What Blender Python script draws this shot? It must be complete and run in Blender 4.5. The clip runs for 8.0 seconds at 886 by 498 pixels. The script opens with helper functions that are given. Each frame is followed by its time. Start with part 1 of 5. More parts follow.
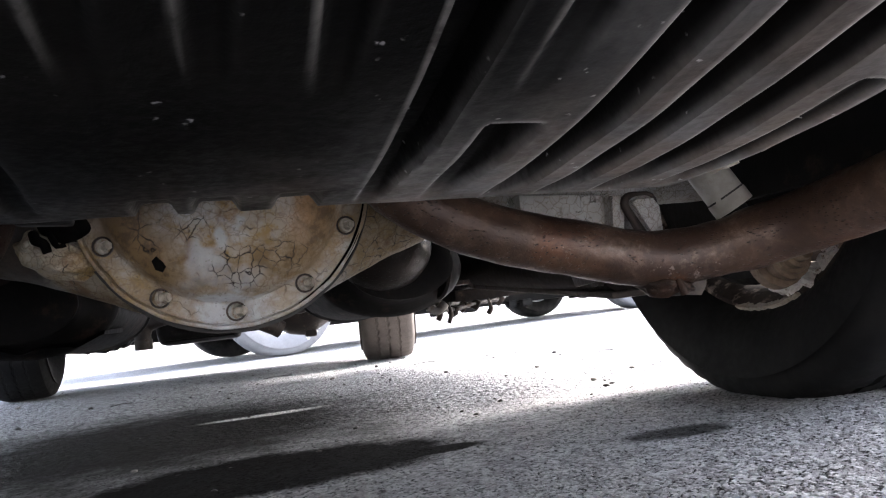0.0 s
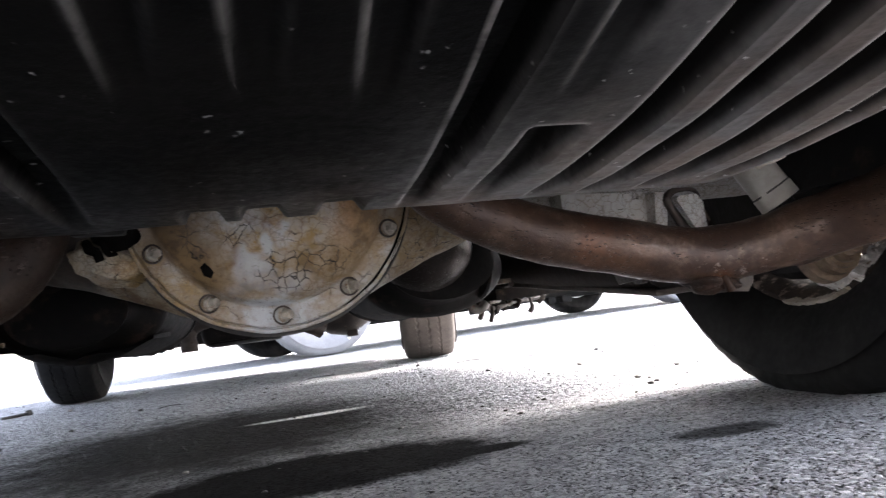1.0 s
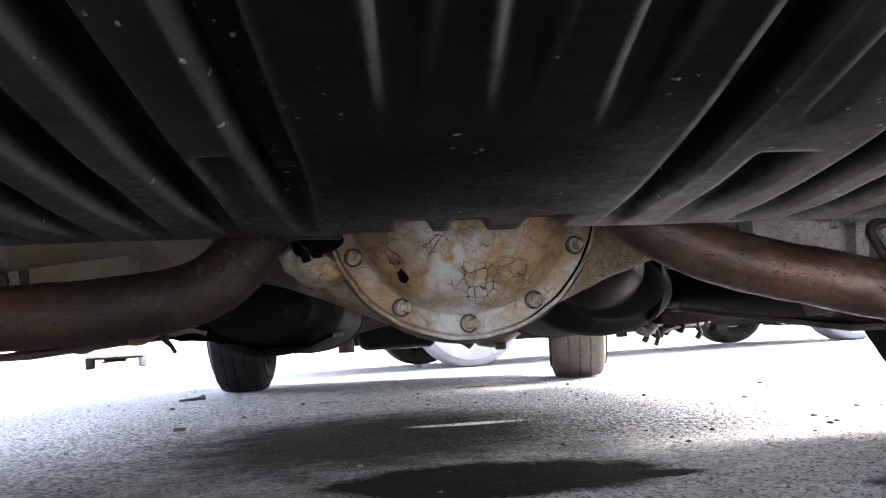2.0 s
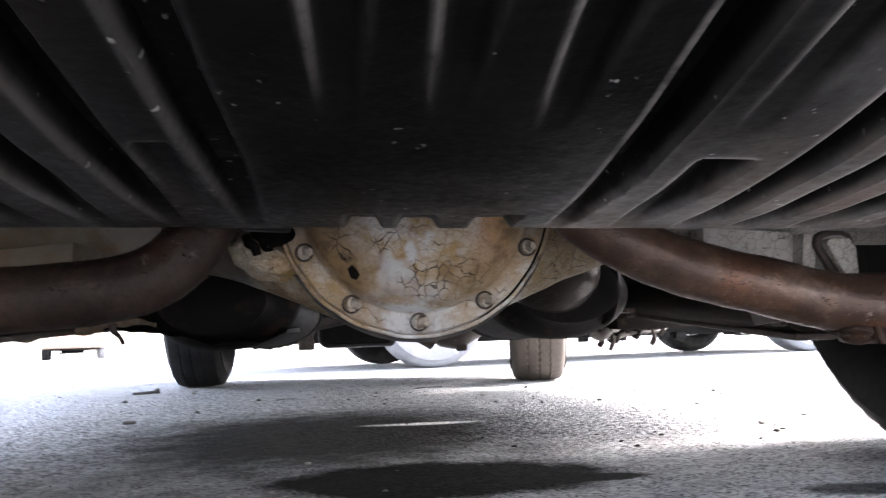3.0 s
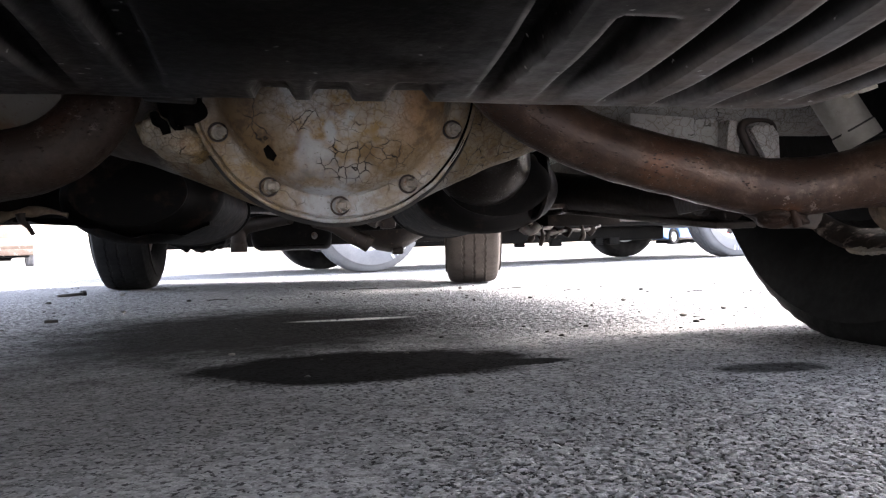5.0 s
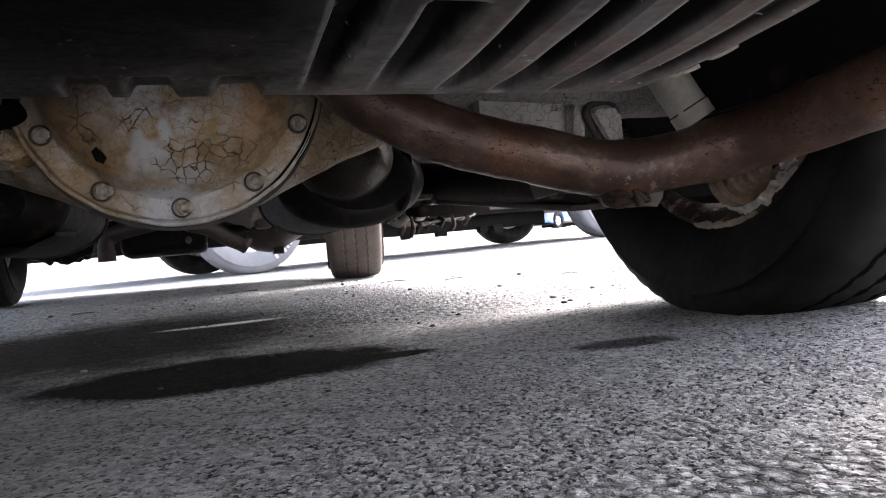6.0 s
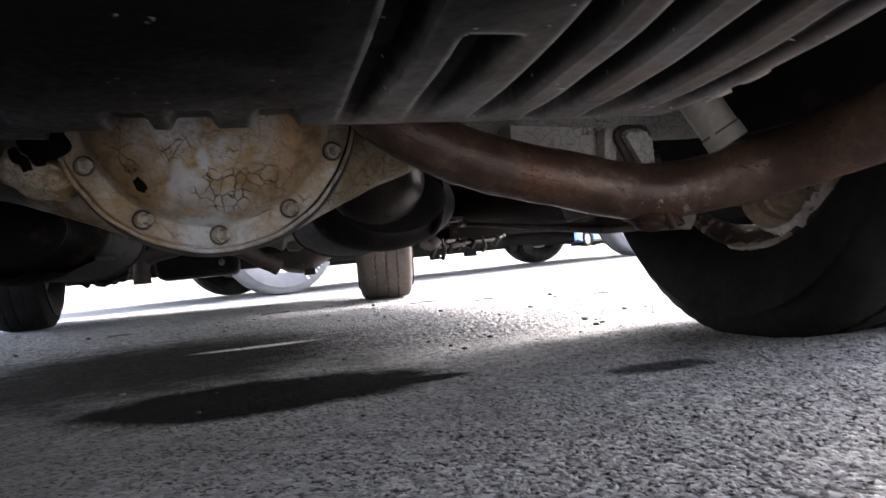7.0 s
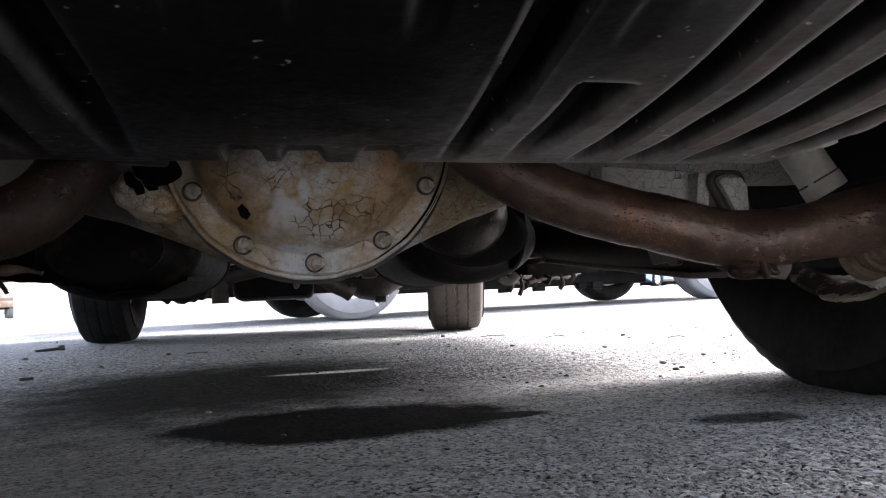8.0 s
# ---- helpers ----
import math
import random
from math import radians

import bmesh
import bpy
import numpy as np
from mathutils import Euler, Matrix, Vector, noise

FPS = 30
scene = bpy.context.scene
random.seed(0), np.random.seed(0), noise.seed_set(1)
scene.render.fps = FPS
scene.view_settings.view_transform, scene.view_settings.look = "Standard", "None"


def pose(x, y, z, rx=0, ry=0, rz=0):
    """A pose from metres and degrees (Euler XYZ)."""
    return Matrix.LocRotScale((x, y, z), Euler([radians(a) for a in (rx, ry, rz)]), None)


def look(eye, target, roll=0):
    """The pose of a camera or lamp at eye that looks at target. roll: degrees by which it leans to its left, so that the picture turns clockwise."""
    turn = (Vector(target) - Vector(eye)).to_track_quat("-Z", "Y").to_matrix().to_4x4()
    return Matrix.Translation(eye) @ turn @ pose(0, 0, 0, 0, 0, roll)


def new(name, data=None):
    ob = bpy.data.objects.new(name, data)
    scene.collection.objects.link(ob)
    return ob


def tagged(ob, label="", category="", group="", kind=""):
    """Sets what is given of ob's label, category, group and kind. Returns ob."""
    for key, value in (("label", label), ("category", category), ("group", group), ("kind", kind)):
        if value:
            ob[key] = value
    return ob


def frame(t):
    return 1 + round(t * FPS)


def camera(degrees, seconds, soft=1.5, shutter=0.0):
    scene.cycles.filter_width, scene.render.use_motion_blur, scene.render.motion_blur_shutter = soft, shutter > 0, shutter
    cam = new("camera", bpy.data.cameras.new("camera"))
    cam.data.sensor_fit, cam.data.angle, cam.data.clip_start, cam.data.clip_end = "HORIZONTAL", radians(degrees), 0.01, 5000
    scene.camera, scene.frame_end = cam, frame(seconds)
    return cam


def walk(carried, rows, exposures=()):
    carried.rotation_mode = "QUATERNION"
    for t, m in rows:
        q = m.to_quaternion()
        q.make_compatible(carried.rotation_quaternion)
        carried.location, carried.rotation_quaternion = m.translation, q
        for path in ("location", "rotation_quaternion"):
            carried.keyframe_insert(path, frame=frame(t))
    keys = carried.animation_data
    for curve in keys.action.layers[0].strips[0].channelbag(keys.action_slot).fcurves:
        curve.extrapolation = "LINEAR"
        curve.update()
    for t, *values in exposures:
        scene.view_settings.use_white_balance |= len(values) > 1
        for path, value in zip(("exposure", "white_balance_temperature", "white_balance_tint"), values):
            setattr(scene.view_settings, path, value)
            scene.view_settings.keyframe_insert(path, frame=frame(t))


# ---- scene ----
cam = camera(58.9, 8.0, 1.15, 0.4)
EXPOSURE = [(0.0, 4.04, 6250, 15), (3.0, 4.48, 6280, 16), (4.0, 4.18, 6280, 15), (5.5, 3.56, 6380, 17), (6.5, 3.52, 6380, 17), (8.0, 3.33, 6280, 15)]
PATH = [
    (0, (0.047, -0.8, 0.153), (0.573, 1.123, 0.31), -6.9),
    (0.5, (0.046, -0.798, 0.153), (0.548, 1.133, 0.287), -7.0),
    (1, (0.042, -0.802, 0.157), (0.475, 1.143, 0.32), -7.8),
    (1.5, (0.009, -0.806, 0.156), (0.162, 1.179, 0.34), -4.4),
    (1.7, (-0.005, -0.816, 0.159), (0.069, 1.168, 0.397), -3.5),
    (2.8, (0.005, -0.817, 0.159), (0.118, 1.167, 0.39), -3.5),
    (3, (0.011, -0.814, 0.156), (0.171, 1.166, 0.391), -2.0),
    (3.5, (0.027, -0.813, 0.153), (0.311, 1.157, 0.349), -2.2),
    (4, (0.024, -0.803, 0.143), (0.324, 1.173, 0.235), -1.5),
    (4.2, (0.026, -0.803, 0.134), (0.314, 1.176, 0.158), -1.3),
    (5.3, (0.035, -0.792, 0.129), (0.37, 1.179, 0.11), -2.8),
    (5.5, (0.053, -0.792, 0.125), (0.488, 1.16, 0.083), -3.0),
    (6, (0.069, -0.79, 0.129), (0.64, 1.126, 0.094), -5.2),
    (6.5, (0.069, -0.789, 0.128), (0.628, 1.13, 0.071), -5.1),
    (7, (0.064, -0.795, 0.135), (0.569, 1.14, 0.155), -5.6),
    (7.5, (0.052, -0.797, 0.139), (0.454, 1.16, 0.231), -4.1),
    (8, (0.04, -0.799, 0.141), (0.386, 1.167, 0.253), -2.8),
]
walk(cam, [(t, look(eye, target, roll)) for t, eye, target, roll in PATH], EXPOSURE)

# ---- light ----
SUN_EL, SUN_AZ = 36.0, 65.0          # degrees above the horizon, and to the right of straight ahead
world = bpy.data.worlds.new("sky")
scene.world = world
world.use_nodes = True
wn = world.node_tree
sky = wn.nodes.new("ShaderNodeTexSky")
sky.sky_type = 'NISHITA'
sky.sun_disc = False
sky.sun_elevation = radians(SUN_EL)
sky.sun_rotation = radians(SUN_AZ)
sky.air_density, sky.dust_density, sky.ozone_density = 1.0, 2.5, 1.0
haze = wn.nodes.new("ShaderNodeHueSaturation")     # a hazy, pale sky
haze.inputs["Saturation"].default_value = 0.5
wn.links.new(sky.outputs[0], haze.inputs["Color"])
wn.links.new(haze.outputs[0], wn.nodes["Background"].inputs[0])
wn.nodes["Background"].inputs[1].default_value = 0.15
sun_data = bpy.data.lights.new("sun", 'SUN')
sun_data.energy, sun_data.angle, sun_data.color = 1.6, radians(18), (1.0, 0.94, 0.86)
sun = new("sun", sun_data)
sun.matrix_world = look((0, 0, 10), (-math.sin(radians(SUN_AZ)), -math.cos(radians(SUN_AZ)), 10 - math.tan(radians(SUN_EL))))

# ---- materials ----


class Nodes:
    """A small wrapper to write node trees briefly."""

    def __init__(self, name):
        self.m = bpy.data.materials.new(name)
        self.m.use_nodes = True
        self.t = self.m.node_tree
        self.b = self.t.nodes["Principled BSDF"]
        self.co = self.t.nodes.new("ShaderNodeTexCoord").outputs["Object"]

    def put(self, sock, v):
        if isinstance(v, bpy.types.NodeSocket):
            self.t.links.new(v, sock)
        elif isinstance(v, tuple) and len(v) == 3 and sock.type == 'RGBA':
            sock.default_value = (*v, 1)
        else:
            sock.default_value = v

    def noise(self, scale, detail=4.0, rough=0.6, co=None, distort=0.0):
        n = self.t.nodes.new("ShaderNodeTexNoise")
        self.put(n.inputs["Vector"], co or self.co)
        n.inputs["Scale"].default_value, n.inputs["Detail"].default_value = scale, detail
        n.inputs["Roughness"].default_value, n.inputs["Distortion"].default_value = rough, distort
        return n.outputs["Fac"]

    def noise3(self, scale, detail=2.0):
        n = self.t.nodes.new("ShaderNodeTexNoise")
        self.put(n.inputs["Vector"], self.co)
        n.inputs["Scale"].default_value, n.inputs["Detail"].default_value = scale, detail
        return n.outputs["Color"]

    def voronoi(self, scale, feature='F1', co=None, out="Distance", rand=1.0):
        n = self.t.nodes.new("ShaderNodeTexVoronoi")
        n.feature = feature
        self.put(n.inputs["Vector"], co or self.co)
        n.inputs["Scale"].default_value = scale
        n.inputs["Randomness"].default_value = rand
        return n.outputs[out]

    def ramp(self, v, lo, hi, a=0.0, b=1.0):
        n = self.t.nodes.new("ShaderNodeMapRange")
        n.interpolation_type = 'SMOOTHSTEP'
        self.put(n.inputs[0], v)
        for i, x in enumerate((lo, hi, a, b)):
            n.inputs[i + 1].default_value = x
        return n.outputs[0]

    def math(self, op, a, b=0.0, clamp=False):
        n = self.t.nodes.new("ShaderNodeMath")
        n.operation, n.use_clamp = op, clamp
        self.put(n.inputs[0], a)
        self.put(n.inputs[1], b)
        return n.outputs[0]

    def vmath(self, op, a, b):
        n = self.t.nodes.new("ShaderNodeVectorMath")
        n.operation = op
        self.put(n.inputs[0], a)
        self.put(n.inputs[1], b)
        return n.outputs[1] if op in ('LENGTH', 'DISTANCE', 'DOT_PRODUCT') else n.outputs[0]

    def mix(self, f, a, b):
        n = self.t.nodes.new("ShaderNodeMix")
        n.data_type = 'RGBA'
        self.put(n.inputs[0], f)
        self.put(n.inputs[6], a)
        self.put(n.inputs[7], b)
        return n.outputs[2]

    def bump(self, h, strength=0.4, dist=0.002, after=None):
        n = self.t.nodes.new("ShaderNodeBump")
        n.inputs["Strength"].default_value, n.inputs["Distance"].default_value = strength, dist
        self.put(n.inputs["Height"], h)
        if after is not None:
            self.put(n.inputs["Normal"], after)
        return n.outputs[0]

    def xyz(self):
        n = self.t.nodes.new("ShaderNodeSeparateXYZ")
        self.put(n.inputs[0], self.co)
        return n.outputs

    def attr(self, key):
        a = self.t.nodes.new("ShaderNodeAttribute")
        a.attribute_name = key
        return a.outputs["Fac"]

    def done(self, color, rough, metal=0.0, normal=None, spec=0.5):
        self.put(self.b.inputs["Base Color"], color)
        self.put(self.b.inputs["Roughness"], rough)
        self.put(self.b.inputs["Metallic"], metal)
        self.b.inputs["Specular IOR Level"].default_value = spec
        if normal is not None:
            self.put(self.b.inputs["Normal"], normal)
        return self.m


def surface(name, c1, c2, rough=0.6, metal=0.0, big=6.0, small=70.0, relief=0.4, dist=0.002, spec=0.5, dirt=None, dirt_at=0.6):
    """Two tones in blotches and grain, with fine relief, and a third tone as dirt."""
    n = Nodes(name)
    a, b = n.noise(big, 5), n.noise(small, 3)
    f = n.math('ADD', n.math('MULTIPLY', n.ramp(a, 0.35, 0.65), 0.6), n.math('MULTIPLY', n.ramp(b, 0.35, 0.65), 0.4))
    c = n.mix(f, c1, c2)
    r = n.ramp(b, 0.3, 0.7, rough - 0.08, min(1.0, rough + 0.08))
    if dirt:
        d = n.ramp(n.noise(big * 2.3, 6, 0.7), dirt_at - 0.08, dirt_at + 0.08)
        c = n.mix(d, c, dirt)
    return n.done(c, r, metal, n.bump(n.math('ADD', b, n.math('MULTIPLY', a, 0.5)), relief, dist), spec)


def cracked_paint(name, crack=1.0, rust=1.0, light=1.0, ring=0.0, warm=0.0, oily=0.0):
    """Old white paint, cracked in places like dry mud, with yellow and brown rust bleeding through; oily paints one end
    dark.
    """
    n = Nodes(name)
    warp = n.vmath('ADD', n.co, n.vmath('SCALE', n.noise3(40.0, 3.0), (0, 0, 0)))
    warp.node.inputs[1].links[0].from_node.inputs["Scale"].default_value = 0.02
    edge = n.voronoi(88.0, 'DISTANCE_TO_EDGE', warp)
    edge2 = n.voronoi(50.0, 'DISTANCE_TO_EDGE', warp)
    p = n.xyz()
    dx, dz = n.math('SUBTRACT', p[0], 0.07), n.math('MULTIPLY', n.math('SUBTRACT', p[2], 0.222), 1.7)
    middle = n.ramp(n.math('SQRT', n.math('ADD', n.math('MULTIPLY', dx, dx), n.math('MULTIPLY', dz, dz))), 0.02, 0.062, 0.11, -0.1)
    where = n.ramp(n.math('ADD', n.noise(13.0, 3), middle), 0.51, 0.57)
    where2 = n.ramp(n.noise(30.0, 3), 0.37, 0.48)
    fine = n.ramp(edge, 0.0, 0.07, 1.0, 0.0)
    hair = n.math('MULTIPLY', n.ramp(n.voronoi(150.0, 'DISTANCE_TO_EDGE', warp), 0.0, 0.07, 1.0, 0.0), n.ramp(n.noise(17.0, 4), 0.44, 0.56))
    line = n.math('MULTIPLY', n.ramp(edge, 0.004, 0.045, 1.0, 0.0), n.math('MULTIPLY', where, where2))
    line2 = n.math('MULTIPLY', n.ramp(edge2, 0.0, 0.028, 1.0, 0.0), n.ramp(n.noise(19.0, 2), 0.54, 0.6))
    line = n.math('MULTIPLY', n.math('MAXIMUM', line, line2), crack, True)
    if ring:                        # the flange kept its paint
        ex, ez = n.math('SUBTRACT', p[0], 0.049), n.math('SUBTRACT', p[2], 0.304)
        d = n.math('SQRT', n.math('ADD', n.math('MULTIPLY', ex, ex), n.math('MULTIPLY', ez, ez)))
        line = n.math('MULTIPLY', line, n.ramp(d, 0.098, 0.112, 1.0, 0.5))
    stain = n.ramp(n.noise(10.0, 6, 0.65, distort=0.6), 0.36, 0.58)
    mottle = n.ramp(n.noise(55.0, 5, 0.7), 0.42, 0.62)
    deep = n.ramp(n.noise(21.0, 6, 0.7), 0.53, 0.70)
    w = 0.62 * light
    white = n.mix(n.noise(60.0, 3), (w * 0.8, w * (0.81 - 0.1 * warm), w * (0.8 - 0.26 * warm)), (w, w * (0.99 - 0.12 * warm), w * (0.96 - 0.3 * warm)))
    c = n.mix(n.math('MULTIPLY', stain, n.math('ADD', 0.5 * rust, n.math('MULTIPLY', mottle, 0.4 * rust))), white, (0.34 * light, 0.22 * light, 0.075 * light))
    c = n.mix(n.math('MULTIPLY', deep, 0.8 * rust), c, (0.15, 0.07, 0.026))
    # blotchy grime over the paint
    grime_shade = n.ramp(n.noise(5.0, 5, 0.6), 0.45, 0.7)
    c = n.mix(n.math('MULTIPLY', grime_shade, 0.3 if ring else 0.4), c, (0.1, 0.078, 0.058))
    c = n.mix(n.math('MULTIPLY', fine, n.math('MULTIPLY', n.ramp(n.noise(8.0, 3), 0.36, 0.5), 0.5 * crack)), c, (0.13, 0.085, 0.045))
    c = n.mix(n.math('MULTIPLY', hair, 0.5 * crack), c, (0.1, 0.062, 0.033))
    if ring:                        # rust collects where the dome meets its flange
        d = n.math('ADD', d, n.math('MULTIPLY', n.math('SUBTRACT', n.noise(14.0, 5, 0.65), 0.5), 0.09))
        band = n.math('MULTIPLY', n.ramp(d, 0.065, 0.1), n.ramp(d, 0.108, 0.122, 1.0, 0.0))
        shift = n.math('MULTIPLY', n.math('SUBTRACT', n.noise(17.0, 5, 0.6), 0.5), 0.09)
        sx = n.math('ADD', ex, shift)
        pale = n.math('MULTIPLY', n.ramp(n.noise(16.0, 3), 0.46, 0.54), n.math('MULTIPLY', n.ramp(sx, -0.06, -0.03), n.ramp(sx, 0.02, 0.05, 1.0, 0.0)))
        c = n.mix(n.math('MULTIPLY', pale, 0.75), c, (0.46, 0.5, 0.54))
        orange = n.math('MULTIPLY', n.math('MULTIPLY', n.ramp(sx, 0.04, 0.085), n.ramp(p[2], 0.2, 0.27)), n.ramp(d, 0.105, 0.118, 1.0, 0.0))
        c = n.mix(n.math('MULTIPLY', orange, 0.7), c, n.mix(mottle, (0.36, 0.16, 0.04), (0.2, 0.1, 0.035)))
        brown = n.math('MULTIPLY', n.ramp(sx, -0.03, -0.08), n.ramp(d, 0.11, 0.122, 1.0, 0.0))
        c = n.mix(n.math('MULTIPLY', brown, 0.88), c, n.mix(mottle, (0.12, 0.075, 0.035), (0.06, 0.038, 0.02)))
        band = n.math('MULTIPLY', band, n.ramp(n.noise(9.0, 4), 0.34, 0.58))
        c = n.mix(n.math('MULTIPLY', band, ring), c, n.mix(mottle, (0.2, 0.125, 0.05), (0.09, 0.056, 0.026)))
    if ring:                        # brown dirt in blotches on the flange
        dirty = n.math('MULTIPLY', n.ramp(n.math('SQRT', n.math('ADD', n.math('MULTIPLY', ex, ex), n.math('MULTIPLY', ez, ez))), 0.112, 0.118), n.ramp(n.noise(23.0, 6, 0.7), 0.4, 0.6, 0.1, 0.75))
        c = n.mix(dirty, c, n.mix(mottle, (0.2, 0.14, 0.085), (0.26, 0.2, 0.13)))
    if oily:                        # the dark gap beside the left pipe, painted into this end's colour
        gap_dark = n.ramp(n.math('ADD', p[0], n.math('MULTIPLY', n.math('SUBTRACT', n.noise(24.0, 5, 0.7), 0.5), 0.06)), -0.145, -0.12, oily, 0.0)
        c = n.mix(gap_dark, c, n.mix(mottle, (0.022, 0.015, 0.011), (0.05, 0.034, 0.023)))
    specks = n.math('MULTIPLY', n.ramp(n.noise(230.0, 2), 0.62, 0.7), 0.5)
    c = n.mix(specks, c, (0.1, 0.07, 0.045))
    c = n.mix(line, c, (0.016, 0.011, 0.008))
    h = n.math('SUBTRACT', n.math('ADD', n.math('MULTIPLY', n.noise(90.0, 4), 0.35), n.math('MULTIPLY', n.noise(28.0, 4), 0.5)), line)
    return n.done(c, n.ramp(stain, 0, 1, 0.42, 0.7), 0.0, n.bump(h, 0.8, 0.0016))


def rusty_pipe(name, light=1.0, dull=0.0):
    n = Nodes(name)

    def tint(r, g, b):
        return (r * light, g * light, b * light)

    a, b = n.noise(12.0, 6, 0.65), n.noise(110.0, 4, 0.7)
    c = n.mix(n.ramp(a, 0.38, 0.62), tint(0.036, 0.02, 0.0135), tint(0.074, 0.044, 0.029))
    c = n.mix(n.ramp(n.noise(5.0, 4), 0.5, 0.7), c, tint(0.15, 0.057, 0.022))
    scale = n.math('MULTIPLY', n.ramp(n.noise(24.0, 7, 0.8), 0.5, 0.72), 0.6)
    c = n.mix(scale, c, tint(0.15, 0.118, 0.095))
    c = n.mix(n.math('MULTIPLY', n.ramp(n.noise(160.0, 3), 0.5, 0.7), 0.5), c, tint(0.03, 0.019, 0.013))
    px, _, pz = n.xyz()             # flaked worst under the joint of the two lengths
    joint = n.math('MULTIPLY', n.math('MULTIPLY', n.ramp(px, 0.425, 0.45), n.ramp(px, 0.5, 0.54, 1.0, 0.0)), n.ramp(pz, 0.166, 0.182, 0.8, 0.0))
    bare = n.math('MULTIPLY', n.ramp(n.noise(85.0, 5, 0.8), 0.58, 0.64), n.math('MAXIMUM', n.ramp(n.noise(10.0, 3), 0.52, 0.62), joint))
    c = n.mix(n.math('MULTIPLY', bare, 0.8), c, tint(0.27, 0.23, 0.2))
    flat = n.vmath('MULTIPLY', n.co, (165.0, 165.0, 420.0))
    pits = n.ramp(n.voronoi(1.0, 'F1', flat), 0.12, 0.3, 1.0, 0.0)
    pits = n.math('MULTIPLY', pits, n.ramp(n.noise(20.0, 5, 0.7), 0.44, 0.54))
    c = n.mix(pits, c, (0.01, 0.007, 0.005))
    h = n.math('SUBTRACT', n.math('ADD', n.math('MULTIPLY', b, 0.6), a), pits)
    return n.done(c, n.ramp(b, 0.3, 0.7, 0.28 + 0.35 * dull, 0.5 + 0.35 * dull), 0.3 - 0.3 * dull, n.bump(h, 0.75, 0.0016), 0.5 - 0.4 * dull)


def asphalt():
    """Worn grey asphalt: pale aggregate in dark binder, oil stains under the axle; shade and a sun streak painted in.
    """
    n = Nodes("asphalt")
    p = n.xyz()
    attr = n.attr
    sep = n.t.nodes.new("ShaderNodeSeparateColor")
    n.put(sep.inputs[0], n.voronoi(105.0, 'F1', out="Color"))
    f1 = n.voronoi(105.0, 'F1')
    near = attr("near")
    tone = n.math('ADD', n.math('MULTIPLY', attr("grain"), near), n.math('MULTIPLY', sep.outputs[0], n.math('SUBTRACT', 1.0, near)))
    gap = n.math('ADD', n.math('MULTIPLY', attr("gap"), near), n.math('MULTIPLY', n.ramp(f1, 0.42, 0.8), n.math('SUBTRACT', 1.0, near)))
    stone = n.mix(n.ramp(tone, 0.0, 1.0), (0.33, 0.33, 0.332), (0.53, 0.53, 0.532))
    stone = n.mix(n.ramp(n.noise(95.0, 2), 0.6, 0.7, 0.0, 0.4), stone, (0.26, 0.215, 0.17))
    c = n.mix(n.math('MULTIPLY', gap, 0.72), stone, (0.045, 0.045, 0.048))
    c = n.mix(n.ramp(n.noise(1.3, 5), 0.4, 0.7, 0.0, 0.35), c, (0.15, 0.145, 0.14))
    c = n.mix(n.ramp(n.noise(420.0, 3), 0.4, 0.7, 0.0, 0.4), c, (0.1, 0.1, 0.1))
    pits = n.math('MULTIPLY', n.ramp(n.noise(190.0, 2, 0.5), 0.56, 0.61), n.ramp(n.noise(30.0, 3), 0.35, 0.6, 0.3, 1.0))
    c = n.mix(n.math('MULTIPLY', pits, 0.9), c, (0.03, 0.03, 0.031))
    glint = n.ramp(n.noise(300.0, 2, 0.5), 0.63, 0.67)
    c = n.mix(n.math('MULTIPLY', glint, 0.5), c, (0.62, 0.6, 0.58))
    wob = n.math('ADD', n.math('MULTIPLY', n.math('SUBTRACT', n.noise(11.0, 5, 0.6), 0.5), 0.7), n.math('MULTIPLY', n.math('SUBTRACT', n.noise(130.0, 3), 0.5), 0.25))

    def blot(cx, cy, rx, ry, lo, hi):
        dx = n.math('DIVIDE', n.math('SUBTRACT', p[0], cx), rx)
        dy = n.math('DIVIDE', n.math('SUBTRACT', p[1], cy), ry)
        d = n.math('SQRT', n.math('ADD', n.math('MULTIPLY', dx, dx), n.math('MULTIPLY', dy, dy)))
        return n.ramp(n.math('ADD', d, wob), lo, hi, 1.0, 0.0)

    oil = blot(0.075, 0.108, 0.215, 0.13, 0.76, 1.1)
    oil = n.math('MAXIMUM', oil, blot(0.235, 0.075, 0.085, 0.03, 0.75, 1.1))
    # oily residue under the vehicle, darkened further to paint in its shade
    shade_film = blot(-0.1, 0.62, 0.46, 0.6, 0.42, 1.15)
    # near-left ground painted darker for the shade that lies there
    grime_shade = n.math('MULTIPLY', blot(-0.3, -0.08, 0.42, 0.42, 0.25, 1.2), 0.5)
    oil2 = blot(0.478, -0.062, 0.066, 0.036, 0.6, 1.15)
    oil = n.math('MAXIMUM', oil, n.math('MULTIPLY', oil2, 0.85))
    c = n.mix(grime_shade, c, (0.05, 0.049, 0.05))
    c = n.mix(n.math('MULTIPLY', shade_film, 0.95), c, (0.014, 0.0125, 0.011))
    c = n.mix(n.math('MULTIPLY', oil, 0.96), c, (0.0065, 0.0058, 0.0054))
    # a streak of sun through an underbody gap, painted pale
    sun_streak = n.math('MULTIPLY', blot(0.09, 0.742, 0.115, 0.026, 0.4, 1.25), n.ramp(n.noise(120.0, 3), 0.35, 0.55, 0.35, 1.0))
    c = n.mix(sun_streak, c, (0.75, 0.73, 0.68))
    rough = n.ramp(oil, 0.0, 1.0, 0.85, 0.95)
